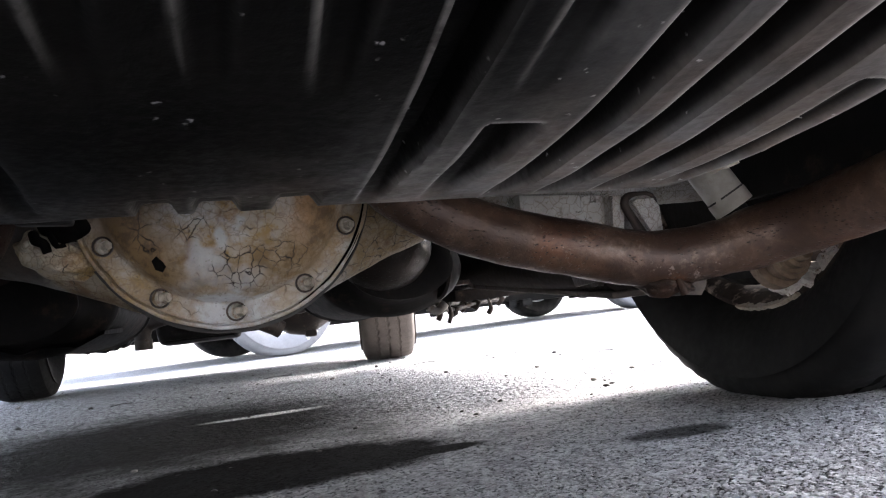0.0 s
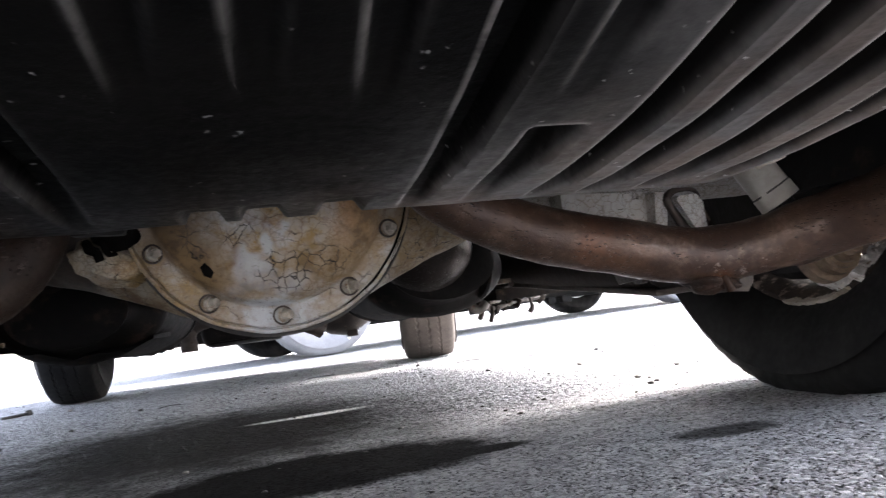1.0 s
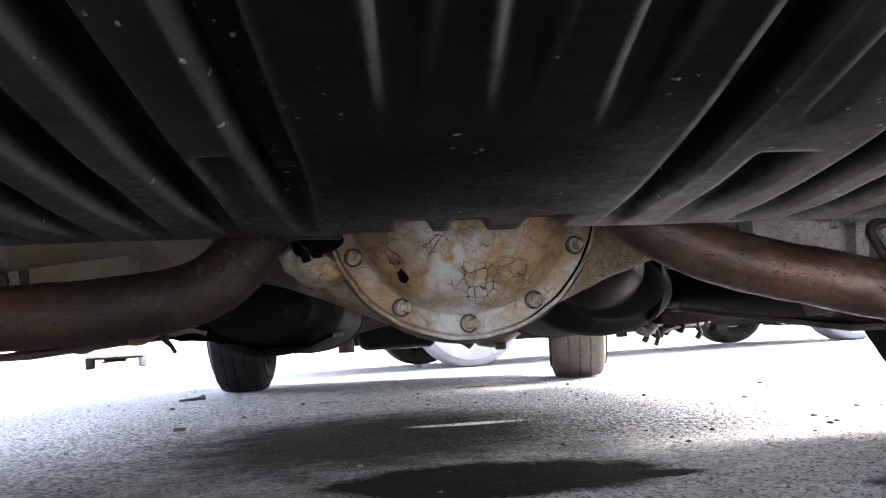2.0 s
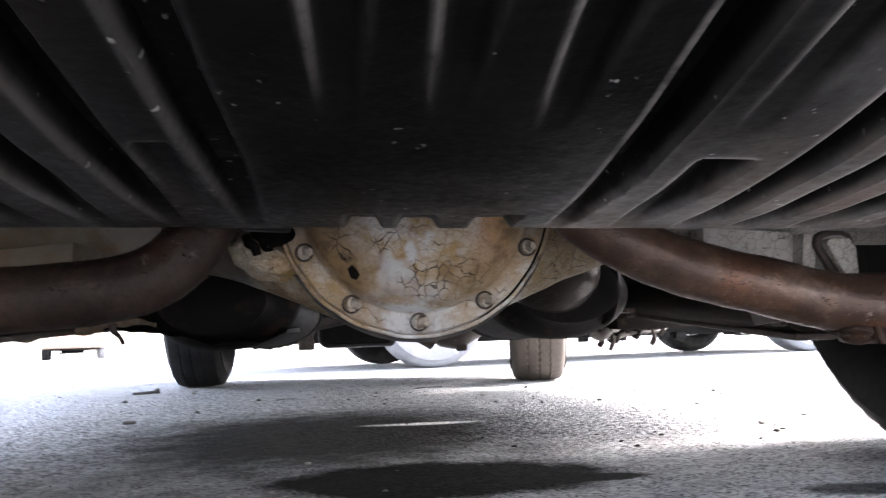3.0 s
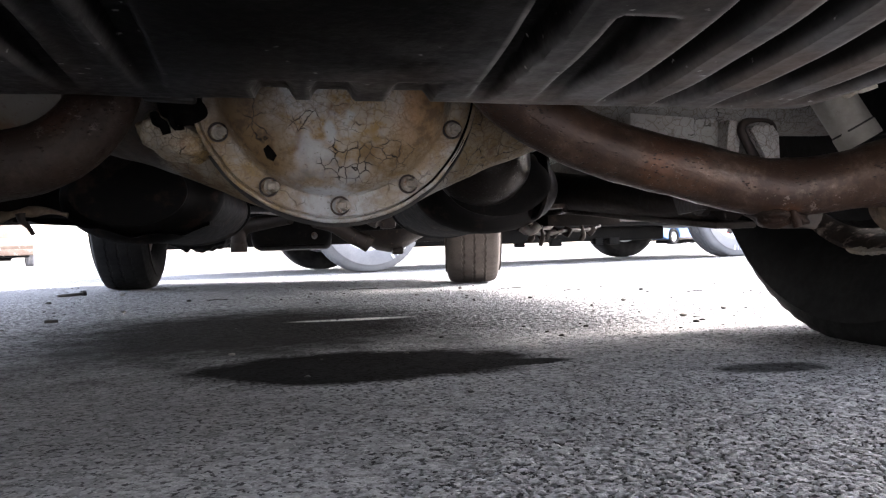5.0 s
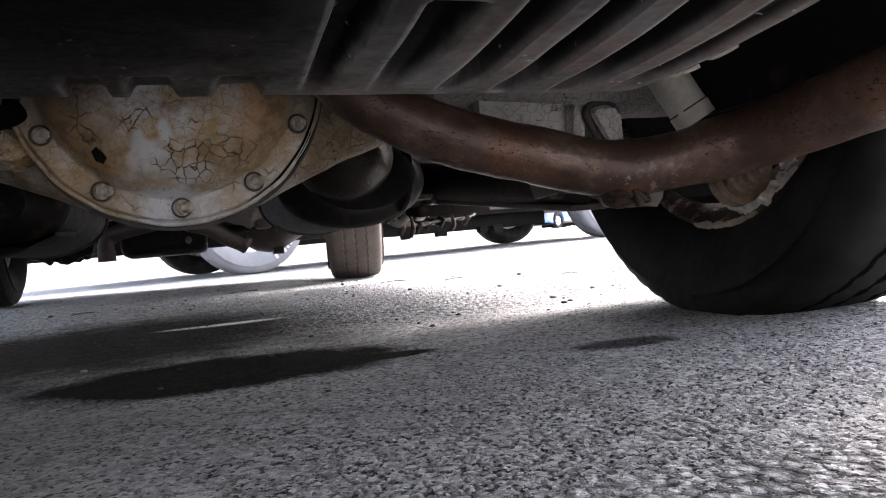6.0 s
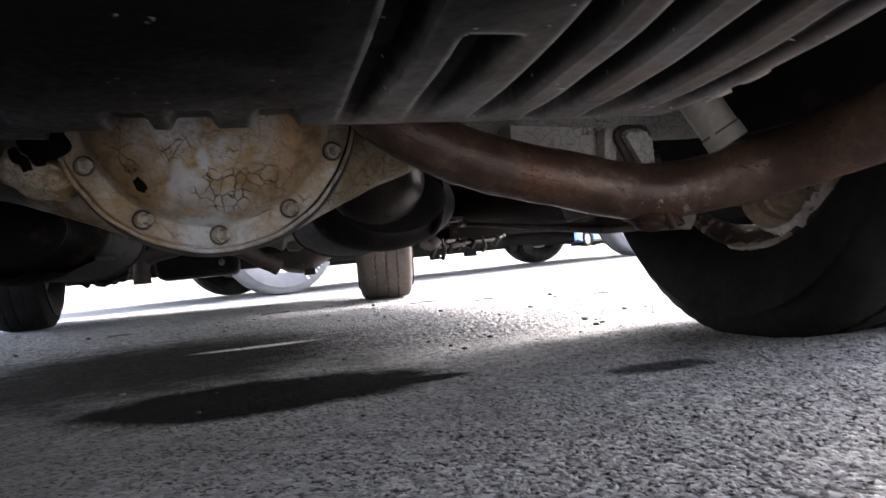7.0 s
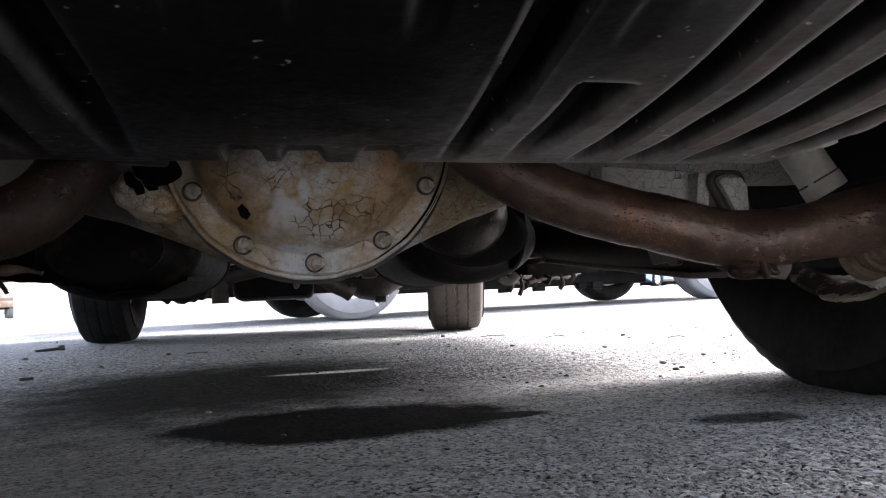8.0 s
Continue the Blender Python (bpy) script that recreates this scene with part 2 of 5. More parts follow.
    h = n.math('ADD', n.math('MULTIPLY', n.math('MULTIPLY', f1, n.math('SUBTRACT', 1.0, near)), -0.9), n.math('SUBTRACT', n.math('MULTIPLY', n.noise(420.0, 3), 0.3), n.math('MULTIPLY', pits, 0.6)))
    h = n.math('MULTIPLY', h, n.math('SUBTRACT', 2.6, n.math('MULTIPLY', near, 1.6)))
    h = n.math('MULTIPLY', h, n.ramp(oil, 0.0, 1.0, 1.0, 0.3))
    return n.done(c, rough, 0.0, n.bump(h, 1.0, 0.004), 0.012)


def tank_paint():
    """Black underbody paint, road dust and side light painted paler to the right and front, small bare chips."""
    n = Nodes("black_tank_paint")
    p = n.xyz()
    a, b = n.noise(7.0, 5), n.noise(120.0, 3)
    c = n.mix(n.ramp(a, 0.35, 0.65), (0.0025, 0.0025, 0.0025), (0.006, 0.0055, 0.005))
    blot = n.math('MULTIPLY', n.math('SUBTRACT', a, 0.5), 0.25)
    left = n.ramp(n.math('ADD', p[0], blot), -0.05, -0.2, 0.0, 0.25)
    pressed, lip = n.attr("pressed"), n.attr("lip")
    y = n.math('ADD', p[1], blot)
    # dust, weighted to the right to paint in the light from there
    side_pale = n.math('MULTIPLY', n.math('MAXIMUM', n.ramp(n.math('ADD', p[0], blot), 0.13, 0.31), left), n.ramp(y, -0.52, -0.26, 0.3, 1.0))
    side = n.math('MAXIMUM', side_pale, n.math('MULTIPLY', n.ramp(n.math('ADD', p[0], blot), 0.05, 0.17, 0.12, 1.0), n.ramp(y, -0.34, -0.2)))
    # dust thinned inside the grooves, which paints them shaded
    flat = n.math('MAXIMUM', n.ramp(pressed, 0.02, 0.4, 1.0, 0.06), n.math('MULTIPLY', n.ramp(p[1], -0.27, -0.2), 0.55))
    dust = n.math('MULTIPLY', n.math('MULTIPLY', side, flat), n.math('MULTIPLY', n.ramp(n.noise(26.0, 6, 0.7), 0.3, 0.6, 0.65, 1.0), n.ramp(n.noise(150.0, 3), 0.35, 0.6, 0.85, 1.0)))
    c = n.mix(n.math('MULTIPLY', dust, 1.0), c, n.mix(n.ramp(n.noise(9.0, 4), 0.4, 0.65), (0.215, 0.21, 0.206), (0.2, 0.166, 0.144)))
    # highlight on the groove lips facing the light, painted into the colour
    lit_lip = n.math('MULTIPLY', lip, n.math('MULTIPLY', n.ramp(n.noise(34.0, 5, 0.7), 0.3, 0.55, 0.35, 1.0), n.math('ADD', n.math('MULTIPLY', side, 0.7), 0.3)), True)
    lit_lip = n.math('MULTIPLY', lit_lip, n.ramp(p[0], -0.1, -0.03, 0.25, 1.0))
    c = n.mix(lit_lip, c, (0.33, 0.315, 0.295))
    chips = n.math('MULTIPLY', n.ramp(n.voronoi(70.0, 'F1', n.vmath('ADD', n.co, n.vmath('MULTIPLY', n.noise3(160.0, 2.0), (0.008, 0.008, 0.008)))), 0.05, 0.16, 1.0, 0.0), n.ramp(n.noise(13.0, 4), 0.53, 0.58))
    chips = n.math('MULTIPLY', chips, n.math('ADD', n.math('MULTIPLY', side, 0.6), 0.4))
    c = n.mix(chips, c, (0.55, 0.54, 0.52))
    return n.done(c, n.ramp(b, 0.3, 0.7, 0.3, 0.46), 0.0, n.bump(n.math('ADD', b, n.math('MULTIPLY', n.noise(28.0, 5), 1.4)), 0.3, 0.0012), 0.035)


def rubber(name, dust, amount, deep=1.0):
    n = Nodes(name)
    a, b = n.noise(9.0, 5), n.noise(90.0, 4)
    c = n.mix(n.ramp(a, 0.35, 0.65), (0.006 * deep, 0.006 * deep, 0.0062 * deep), (0.012 * deep, 0.0117 * deep, 0.0115 * deep))
    c = n.mix(n.math('MULTIPLY', n.ramp(n.math('ADD', a, n.math('MULTIPLY', b, 0.5)), 0.55, 0.95), amount), c, dust)
    return n.done(c, n.ramp(b, 0.3, 0.7, 0.7, 0.9), 0.0, n.bump(b, 0.35, 0.001), 0.16)


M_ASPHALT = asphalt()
M_COVER = cracked_paint("cracked_white_cover_paint", 1.0, 1.2, 0.82, 0.8)
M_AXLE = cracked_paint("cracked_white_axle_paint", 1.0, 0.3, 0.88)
M_CAST = cracked_paint("stained_casting_paint", 1.0, 1.0, 0.68, 0.0, 0.8, 0.9)
M_SHOCK = surface("pale_beige_paint", (0.32, 0.3, 0.255), (0.44, 0.42, 0.37), 0.5, 0.0, 14.0, 120.0, 0.3, 0.001, 0.4, (0.18, 0.14, 0.1), 0.66)
M_CYL = surface("dusty_tan_casting", (0.13, 0.09, 0.058), (0.27, 0.2, 0.14), 0.6, 0.0, 30.0, 160.0, 0.5, 0.001, 0.4, (0.07, 0.045, 0.03), 0.62)
M_ELBOW = rusty_pipe("brown_rusted_casting", 0.24)
M_FLAKE = surface("pale_flaking_scale", (0.6, 0.57, 0.53), (0.8, 0.78, 0.75), 0.45, 0.2, 60.0, 300.0, 0.4, 0.001, 0.3, (0.2, 0.12, 0.07), 0.62)
M_SCALE = cracked_paint("cracked_rim_scale", 1.0, 0.35, 1.0, 0.0, 0.5)
M_BLOCK = cracked_paint("rust_stained_block_paint", 1.0, 1.1, 0.8, 0.0, 0.8)
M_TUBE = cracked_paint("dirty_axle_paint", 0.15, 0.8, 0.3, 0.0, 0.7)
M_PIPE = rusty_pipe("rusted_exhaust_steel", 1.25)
# darker copy of the pipe rust, with the left pipe's shade in its colour
M_DARKPIPE = rusty_pipe("dark_rusted_exhaust_steel", 0.32, 0.6)
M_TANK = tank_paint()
M_CHASSIS = surface("black_chassis_paint", (0.006, 0.006, 0.006), (0.014, 0.0125, 0.0115), 0.6, 0.0, 9.0, 80.0, 0.5, 0.002, 0.1, (0.04, 0.03, 0.023), 0.66)
M_MUFFLER = surface("sooty_muffler_steel", (0.007, 0.007, 0.007), (0.018, 0.016, 0.015), 0.6, 0.0, 8.0, 90.0, 0.4, 0.0015, 0.1, (0.05, 0.034, 0.026), 0.6)
M_BROWN = surface("brown_oily_cast_iron", (0.02, 0.015, 0.012), (0.05, 0.035, 0.027), 0.55, 0.2, 14.0, 130.0, 0.6, 0.002, 0.5, (0.14, 0.1, 0.075), 0.66)
M_GREYMETAL = surface("dusty_grey_steel", (0.15, 0.14, 0.13), (0.27, 0.25, 0.23), 0.6, 0.2, 10.0, 90.0, 0.5, 0.002, 0.5, (0.12, 0.07, 0.045), 0.6)
M_ARM = surface("dark_oily_steel", (0.009, 0.007, 0.006), (0.022, 0.016, 0.0125), 0.7, 0.0, 12.0, 110.0, 0.5, 0.002, 0.12, (0.05, 0.036, 0.026), 0.64)
M_WEB = surface("dusty_brown_steel", (0.035, 0.028, 0.023), (0.075, 0.06, 0.05), 0.65, 0.1, 12.0, 110.0, 0.6, 0.002, 0.3, (0.03, 0.02, 0.014), 0.58)
M_BOLT = surface("worn_bolt_steel", (0.24, 0.21, 0.17), (0.46, 0.42, 0.36), 0.5, 0.2, 60.0, 300.0, 0.4, 0.001, 0.5, (0.2, 0.11, 0.05), 0.62)
M_RUBBER = rubber("black_tyre_rubber", (0.06, 0.055, 0.052), 0.3)
M_BLACKTYRE = rubber("clean_black_tyre_rubber", (0.022, 0.021, 0.02), 0.25, 0.6)
M_DUSTY = surface("dusty_brown_tyre_rubber", (0.058, 0.048, 0.041), (0.09, 0.076, 0.065), 0.85, 0.0, 9.0, 140.0, 0.5, 0.0015, 0.15, (0.07, 0.06, 0.052), 0.62)
M_GREYTYRE = surface("greyed_tyre_rubber", (0.15, 0.15, 0.155), (0.21, 0.21, 0.215), 0.8, 0.0, 7.0, 150.0, 0.3, 0.001, 0.2)
M_MARK = surface("worn_white_lettering", (0.5, 0.5, 0.5), (0.65, 0.65, 0.65), 0.7, 0.0, 40.0, 200.0, 0.2, 0.001)
M_RIM = surface("rusty_pale_rim_steel", (0.3, 0.27, 0.24), (0.5, 0.46, 0.42), 0.5, 0.3, 16.0, 140.0, 0.5, 0.001, 0.5, (0.19, 0.09, 0.05), 0.56)
M_OLDRIM = surface("brown_rusted_rim_steel", (0.018, 0.013, 0.011), (0.06, 0.045, 0.036), 0.75, 0.0, 22.0, 140.0, 0.7, 0.0015, 0.2, (0.34, 0.27, 0.23), 0.59)
M_ALLOY = surface("silver_wheel_paint", (0.5, 0.5, 0.51), (0.66, 0.66, 0.66), 0.35, 0.4, 14.0, 160.0, 0.2, 0.001, 0.5, (0.3, 0.28, 0.26), 0.68)
M_WHITECAR = surface("white_car_paint", (0.74, 0.74, 0.73), (0.8, 0.8, 0.79), 0.28, 0.0, 3.0, 200.0, 0.05, 0.0005, 0.5, (0.55, 0.52, 0.47), 0.7)
M_BROWNCAR = surface("brown_lorry_paint", (0.15, 0.1, 0.07), (0.22, 0.16, 0.12), 0.45, 0.0, 3.0, 60.0, 0.1, 0.0005, 0.4, (0.4, 0.37, 0.33), 0.62)
M_BLUECAR = surface("blue_car_paint", (0.1, 0.2, 0.42), (0.13, 0.24, 0.48), 0.3, 0.1, 3.0, 200.0, 0.05, 0.0005)
M_REDCAR = surface("red_car_paint", (0.35, 0.03, 0.03), (0.42, 0.045, 0.04), 0.3, 0.1, 3.0, 200.0, 0.05, 0.0005)
M_GREENCAR = surface("dark_green_car_paint", (0.03, 0.05, 0.04), (0.04, 0.06, 0.05), 0.3, 0.1, 3.0, 200.0, 0.05, 0.0005)
M_PLASTIC = surface("grey_bumper_plastic", (0.13, 0.14, 0.16), (0.19, 0.2, 0.22), 0.6, 0.0, 10.0, 150.0, 0.3, 0.001)
M_STONE = surface("loose_stone", (0.1, 0.095, 0.09), (0.24, 0.22, 0.2), 0.85, 0.0, 60.0, 300.0, 0.5, 0.001)
M_DARKBIT = surface("dark_scrap", (0.02, 0.02, 0.02), (0.05, 0.045, 0.04), 0.7, 0.0, 60.0, 300.0, 0.5, 0.001)
M_GRIT = surface("dark_grit", (0.03, 0.03, 0.03), (0.12, 0.11, 0.1), 0.9, 0.0, 40.0, 300.0, 0.4, 0.001, 0.2)
M_HOLE = surface("bare_black_pit", (0.002, 0.002, 0.002), (0.006, 0.005, 0.004), 0.9, 0.0, 60.0, 300.0, 0.3, 0.001, 0.05)
M_RED = surface("red_lamp_plastic", (0.5, 0.02, 0.02), (0.6, 0.04, 0.03), 0.3, 0.0, 20.0, 200.0, 0.05, 0.0005)
_g = Nodes("tinted_car_glass")
M_GLASS = _g.done((0.05, 0.06, 0.06), 0.08, 0.0, None, 0.6)

# ---- building helpers ----


def world_of(ob):
    m = ob.matrix_basis
    return (world_of(ob.parent) @ ob.matrix_parent_inverse @ m) if ob.parent else m


def under(ob, parent):
    """Parents ob, leaving it where it stands."""
    ob.parent = parent
    ob.matrix_parent_inverse = world_of(parent).inverted()
    return ob


def part(name, bm, material, parent=None, label="", smooth=40):
    """Links a bmesh, given in world coordinates, as one mesh object under a thing or a part."""
    me = bpy.data.meshes.new(name)
    bm.normal_update()
    bm.to_mesh(me)
    bm.free()
    me.materials.append(material)
    if smooth:
        me.polygons.foreach_set("use_smooth", [True] * len(me.polygons))
        me.set_sharp_from_angle(angle=radians(smooth))
    ob = new(name, me)
    if label:
        tagged(ob, label)
    return under(ob, parent) if parent else ob


def empty(name, place, parent=None):
    ob = new(name)
    ob.empty_display_size = 0.05
    ob.location = place
    return under(ob, parent) if parent else ob


def box(size, place, bevel=0.004, m=None, segments=2):
    bm = bmesh.new()
    bmesh.ops.create_cube(bm, size=1.0)
    bmesh.ops.scale(bm, vec=size, verts=bm.verts)
    if bevel:
        bmesh.ops.bevel(bm, geom=bm.edges, offset=bevel, segments=segments, affect='EDGES', profile=0.6)
    bmesh.ops.transform(bm, matrix=Matrix.Translation(place) @ (m or Matrix()), verts=bm.verts)
    return bm


def spline(points, step=0.01):
    """A smooth line through the points (Catmull-Rom)."""
    pts = [Vector(p) for p in points]
    pts = [2 * pts[0] - pts[1], *pts, 2 * pts[-1] - pts[-2]]
    out = []
    for i in range(1, len(pts) - 2):
        a, b, c, d = pts[i - 1:i + 3]
        n = max(2, int((c - b).length / step))
        for k in range(n):
            t = k / n
            out.append(0.5 * (2 * b + (c - a) * t + (2 * a - 5 * b + 4 * c - d) * t * t + (3 * b - a - 3 * c + d) * t ** 3))
    return out + [pts[-2]]


def tube(points, radius, segs=24, step=0.012, wobble=0.0, caps=True):
    """A round tube along a smooth line; radius is a number or a function of the way along, 0 to 1."""
    line = spline(points, step)
    bm = bmesh.new()
    rings, side = [], None
    for i, p in enumerate(line):
        tan = (line[min(i + 1, len(line) - 1)] - line[max(i - 1, 0)]).normalized()
        side = (side - tan * side.dot(tan)).normalized() if side else tan.orthogonal().normalized()
        up = tan.cross(side)
        r = radius(i / (len(line) - 1)) if callable(radius) else radius
        ring = []
        for k in range(segs):
            a = 2 * math.pi * k / segs
            q = p + (side * math.cos(a) + up * math.sin(a)) * r
            if wobble:
                q += (q - p).normalized() * wobble * noise.noise(q * 40)
            ring.append(bm.verts.new(q))
        rings.append(ring)
    for a, b in zip(rings, rings[1:]):
        for k in range(segs):
            bm.faces.new((a[k], a[(k + 1) % segs], b[(k + 1) % segs], b[k]))
    if caps:
        bm.faces.new(rings[0][::-1])
        bm.faces.new(rings[-1])
    return bm


def lathe(profile, segs, m, change=None, skip=None, closed=False):
    """Revolves (along, radius) points round the local x axis; change(i, k, along, radius) may alter a point, skip(i, k) leaves a face out."""
    bm = bmesh.new()
    rings = []
    for i, (x, r) in enumerate(profile):
        ring = []
        for k in range(segs):
            xx, rr = change(i, k, x, r) if change else (x, r)
            a = 2 * math.pi * k / segs
            ring.append(bm.verts.new(m @ Vector((xx, rr * math.cos(a), rr * math.sin(a)))))
        rings.append(ring)
    pairs = list(zip(rings, rings[1:])) + ([(rings[-1], rings[0])] if closed else [])
    for i, (a, b) in enumerate(pairs):
        for k in range(segs):
            if not (skip and skip(i, k)):
                bm.faces.new((a[k], b[k], b[(k + 1) % segs], a[(k + 1) % segs]))
    if not closed:
        for ring, x in ((rings[0], -1), (rings[-1], 1)):
            if (ring[0].co - ring[segs // 2].co).length < 0.02:
                bm.faces.new(ring if x < 0 else ring[::-1])
    return bm


def slab(outline, x0, x1, bevel=0.01, segments=2):
    """A side outline of (y, z) points, drawn out from x0 to x1, with rounded edges."""
    bm = bmesh.new()
    a = [bm.verts.new((x0, y, z)) for y, z in outline]
    b = [bm.verts.new((x1, y, z)) for y, z in outline]
    n = len(outline)
    f0, f1 = bm.faces.new(a), bm.faces.new(b[::-1])
    for i in range(n):
        bm.faces.new((a[i], b[i], b[(i + 1) % n], a[(i + 1) % n]))
    bmesh.ops.recalc_face_normals(bm, faces=bm.faces)
    if bevel:
        rim = [e for e in bm.edges if f0 in e.link_faces or f1 in e.link_faces]
        bmesh.ops.bevel(bm, geom=rim, offset=bevel, segments=segments, affect='EDGES', profile=0.6)
    return bm


def moved(bm, m):
    bmesh.ops.transform(bm, matrix=m, verts=bm.verts)
    return bm


def hex_bolt(place, r, length, axis=-1):
    """A bolt head with its washer, facing along y."""
    bm = bmesh.new()
    for rr, l, segs, z in ((r * 1.45, length * 0.3, 20, length * 0.15), (r, length * 0.8, 6, length * 0.7), (r * 0.72, length * 0.2, 16, length * 1.2)):
        got = bmesh.ops.create_cone(bm, cap_ends=True, segments=segs, radius1=rr, radius2=rr * 0.94, depth=l)
        bmesh.ops.translate(bm, vec=(0, 0, z), verts=got["verts"])
    return moved(bm, Matrix.Translation(place) @ pose(0, 0, 0, -90 * axis, 0, random.uniform(0, 60)))


# ---- wheels ----


def tyre_mesh(w, R, rb, m, lugs=3, depth=0.008, foot=0.0):
    """A tyre: half width w, radius R, bead radius rb, with three grooves round the tread and cut shoulders."""
    mid = (R + rb) / 2
    prof = [(-0.52 * w, rb - 0.004), (-0.66 * w, rb + 0.002), (-0.84 * w, rb + 0.018), (-1.02 * w, mid - 0.01), (-1.07 * w, mid + 0.022), (-1.02 * w, R - 0.05), (-0.98 * w, R - 0.034), (-0.95 * w, R - 0.022)]
    shoulder = [(-0.86 * w, R - 0.009), (-0.7 * w, R - 0.003), (-0.52 * w, R - 0.001)]
    tread = []
    for c in (-0.4, 0.0, 0.4):
        tread += [((c - 0.05) * w, R), ((c - 0.035) * w, R - depth), ((c + 0.035) * w, R - depth), ((c + 0.05) * w, R)]
        if c < 0.4:
            tread += [((c + 0.2) * w, R + 0.001)]
    prof = prof + shoulder + tread + [(-x, r) for x, r in shoulder[::-1]] + [(-x, r) for x, r in prof[::-1]]
    n0, n1 = 7, 8 + 3 + len(tread) + 3

    def change(i, k, x, r):
        if lugs > 3 and abs(x) < 0.47 * w:
            x += 0.018 * w * (1 if (k // 2) % 2 else -1)
        if n0 <= i < n1 + 1 and r > R - 0.03:
            row = 0 if abs(x) > 0.45 * w else (1 if x < 0 else 2)
            if (k + row) % lugs == 0:
                r -= depth * (0.45 if row == 0 else 0.55)
        return x, r

    bm = lathe(prof, 60 * lugs, m, change)
    for v in bm.verts:              # the weight of the car flattens the foot of the tyre
        if v.co.z < foot + 0.012:
            v.co.z = foot + (v.co.z - foot + 0.004) * 0.75
        v.co.z = max(v.co.z, foot)
    return bm


def wheel(parent, place, w=0.115, R=0.335, rb=0.195, turn=0.0, outer=1, rim_mat=None, tyre_mat=None, label="", lugs=3, holes=8, hole_in=0.55, hole_out=0.8, cut=0.008):
    """A wheel as a part: tyre, rim with openings, hub cap. outer: +1 where its face looks to +x before the turn."""
    base = empty("wheel", place, parent)
    if label:
        tagged(base, label)
    m = Matrix.Translation(place) @ pose(0, 0, 0, 0, 0, turn)
    part("tyre", tyre_mesh(w, R, rb, m, lugs, cut, round(place[2] - R + 0.004, 3)), tyre_mat or M_RUBBER, base, "", 35)
    o = outer
    prof = [(-0.9 * w, rb + 0.012), (-0.86 * w, rb - 0.004), (-0.7 * w, rb - 0.014), (-0.2 * w, rb - 0.03), (0.35 * w, rb - 0.028), (0.75 * w, rb - 0.012), (0.88 * w, rb - 0.002), (0.92 * w, rb + 0.012), (0.87 * w, rb + 0.012), (0.7 * w, rb - 0.02),
            (0.52 * w, rb * hole_out), (0.5 * w, rb * hole_in), (0.62 * w, rb * 0.42), (0.62 * w, rb * 0.3), (0.6 * w, 0.004)]
    prof = [(o * x * 0.72, r) for x, r in prof]
    segs = holes * 6
    part("rim", lathe(prof, segs, m, None, lambda i, k: i == 10 and k % 6 in (1, 2, 3, 4)), rim_mat or M_RIM, base, "", 35)
    part("hub_cap", lathe([(o * 0.6 * w, rb * 0.27), (o * 0.8 * w, rb * 0.26), (o * 0.86 * w, rb * 0.2), (o * 0.87 * w, 0.003)], 20, m), rim_mat or M_RIM, base)
    for k in range(5):
        a = 2 * math.pi * k / 5
        q = m @ Vector((o * 0.66 * w, rb * 0.37 * math.cos(a), rb * 0.37 * math.sin(a)))
        bm = bmesh.new()
        bmesh.ops.create_cone(bm, cap_ends=True, segments=6, radius1=0.011, radius2=0.009, depth=0.025)
        part("wheel_nut", moved(bm, Matrix.Translation(q) @ pose(0, 0, 0, 0, 0, turn) @ pose(0, 0, 0, 0, 90, 0)), M_BOLT, base)
    return base

# ---- ground ----


def grow(start, stop, step, factor=1.16, cap=160.0):
    """Coordinates that spread out from start to stop in growing steps."""
    out, p, s = [], start, step
    sign = 1 if stop > start else -1
    while (stop - p) * sign > 0:
        s = min(s * factor, cap)
        p += sign * s
        out.append(p)
    return out


def cross_fall(x, y):
    """The asphalt falls slightly to the right under the front wheels."""
    def ramp(v, a, b):
        u = np.clip((v - a) / (b - a), 0, 1)
        return u * u * (3 - 2 * u)

    return -0.019 * np.clip(x + 0.05, -0.9, 0.9) * ramp(y, 0.8, 2.0) * (1 - ramp(y, 3.0, 4.2)) * (1 - ramp(np.abs(x), 0.9, 2.0))


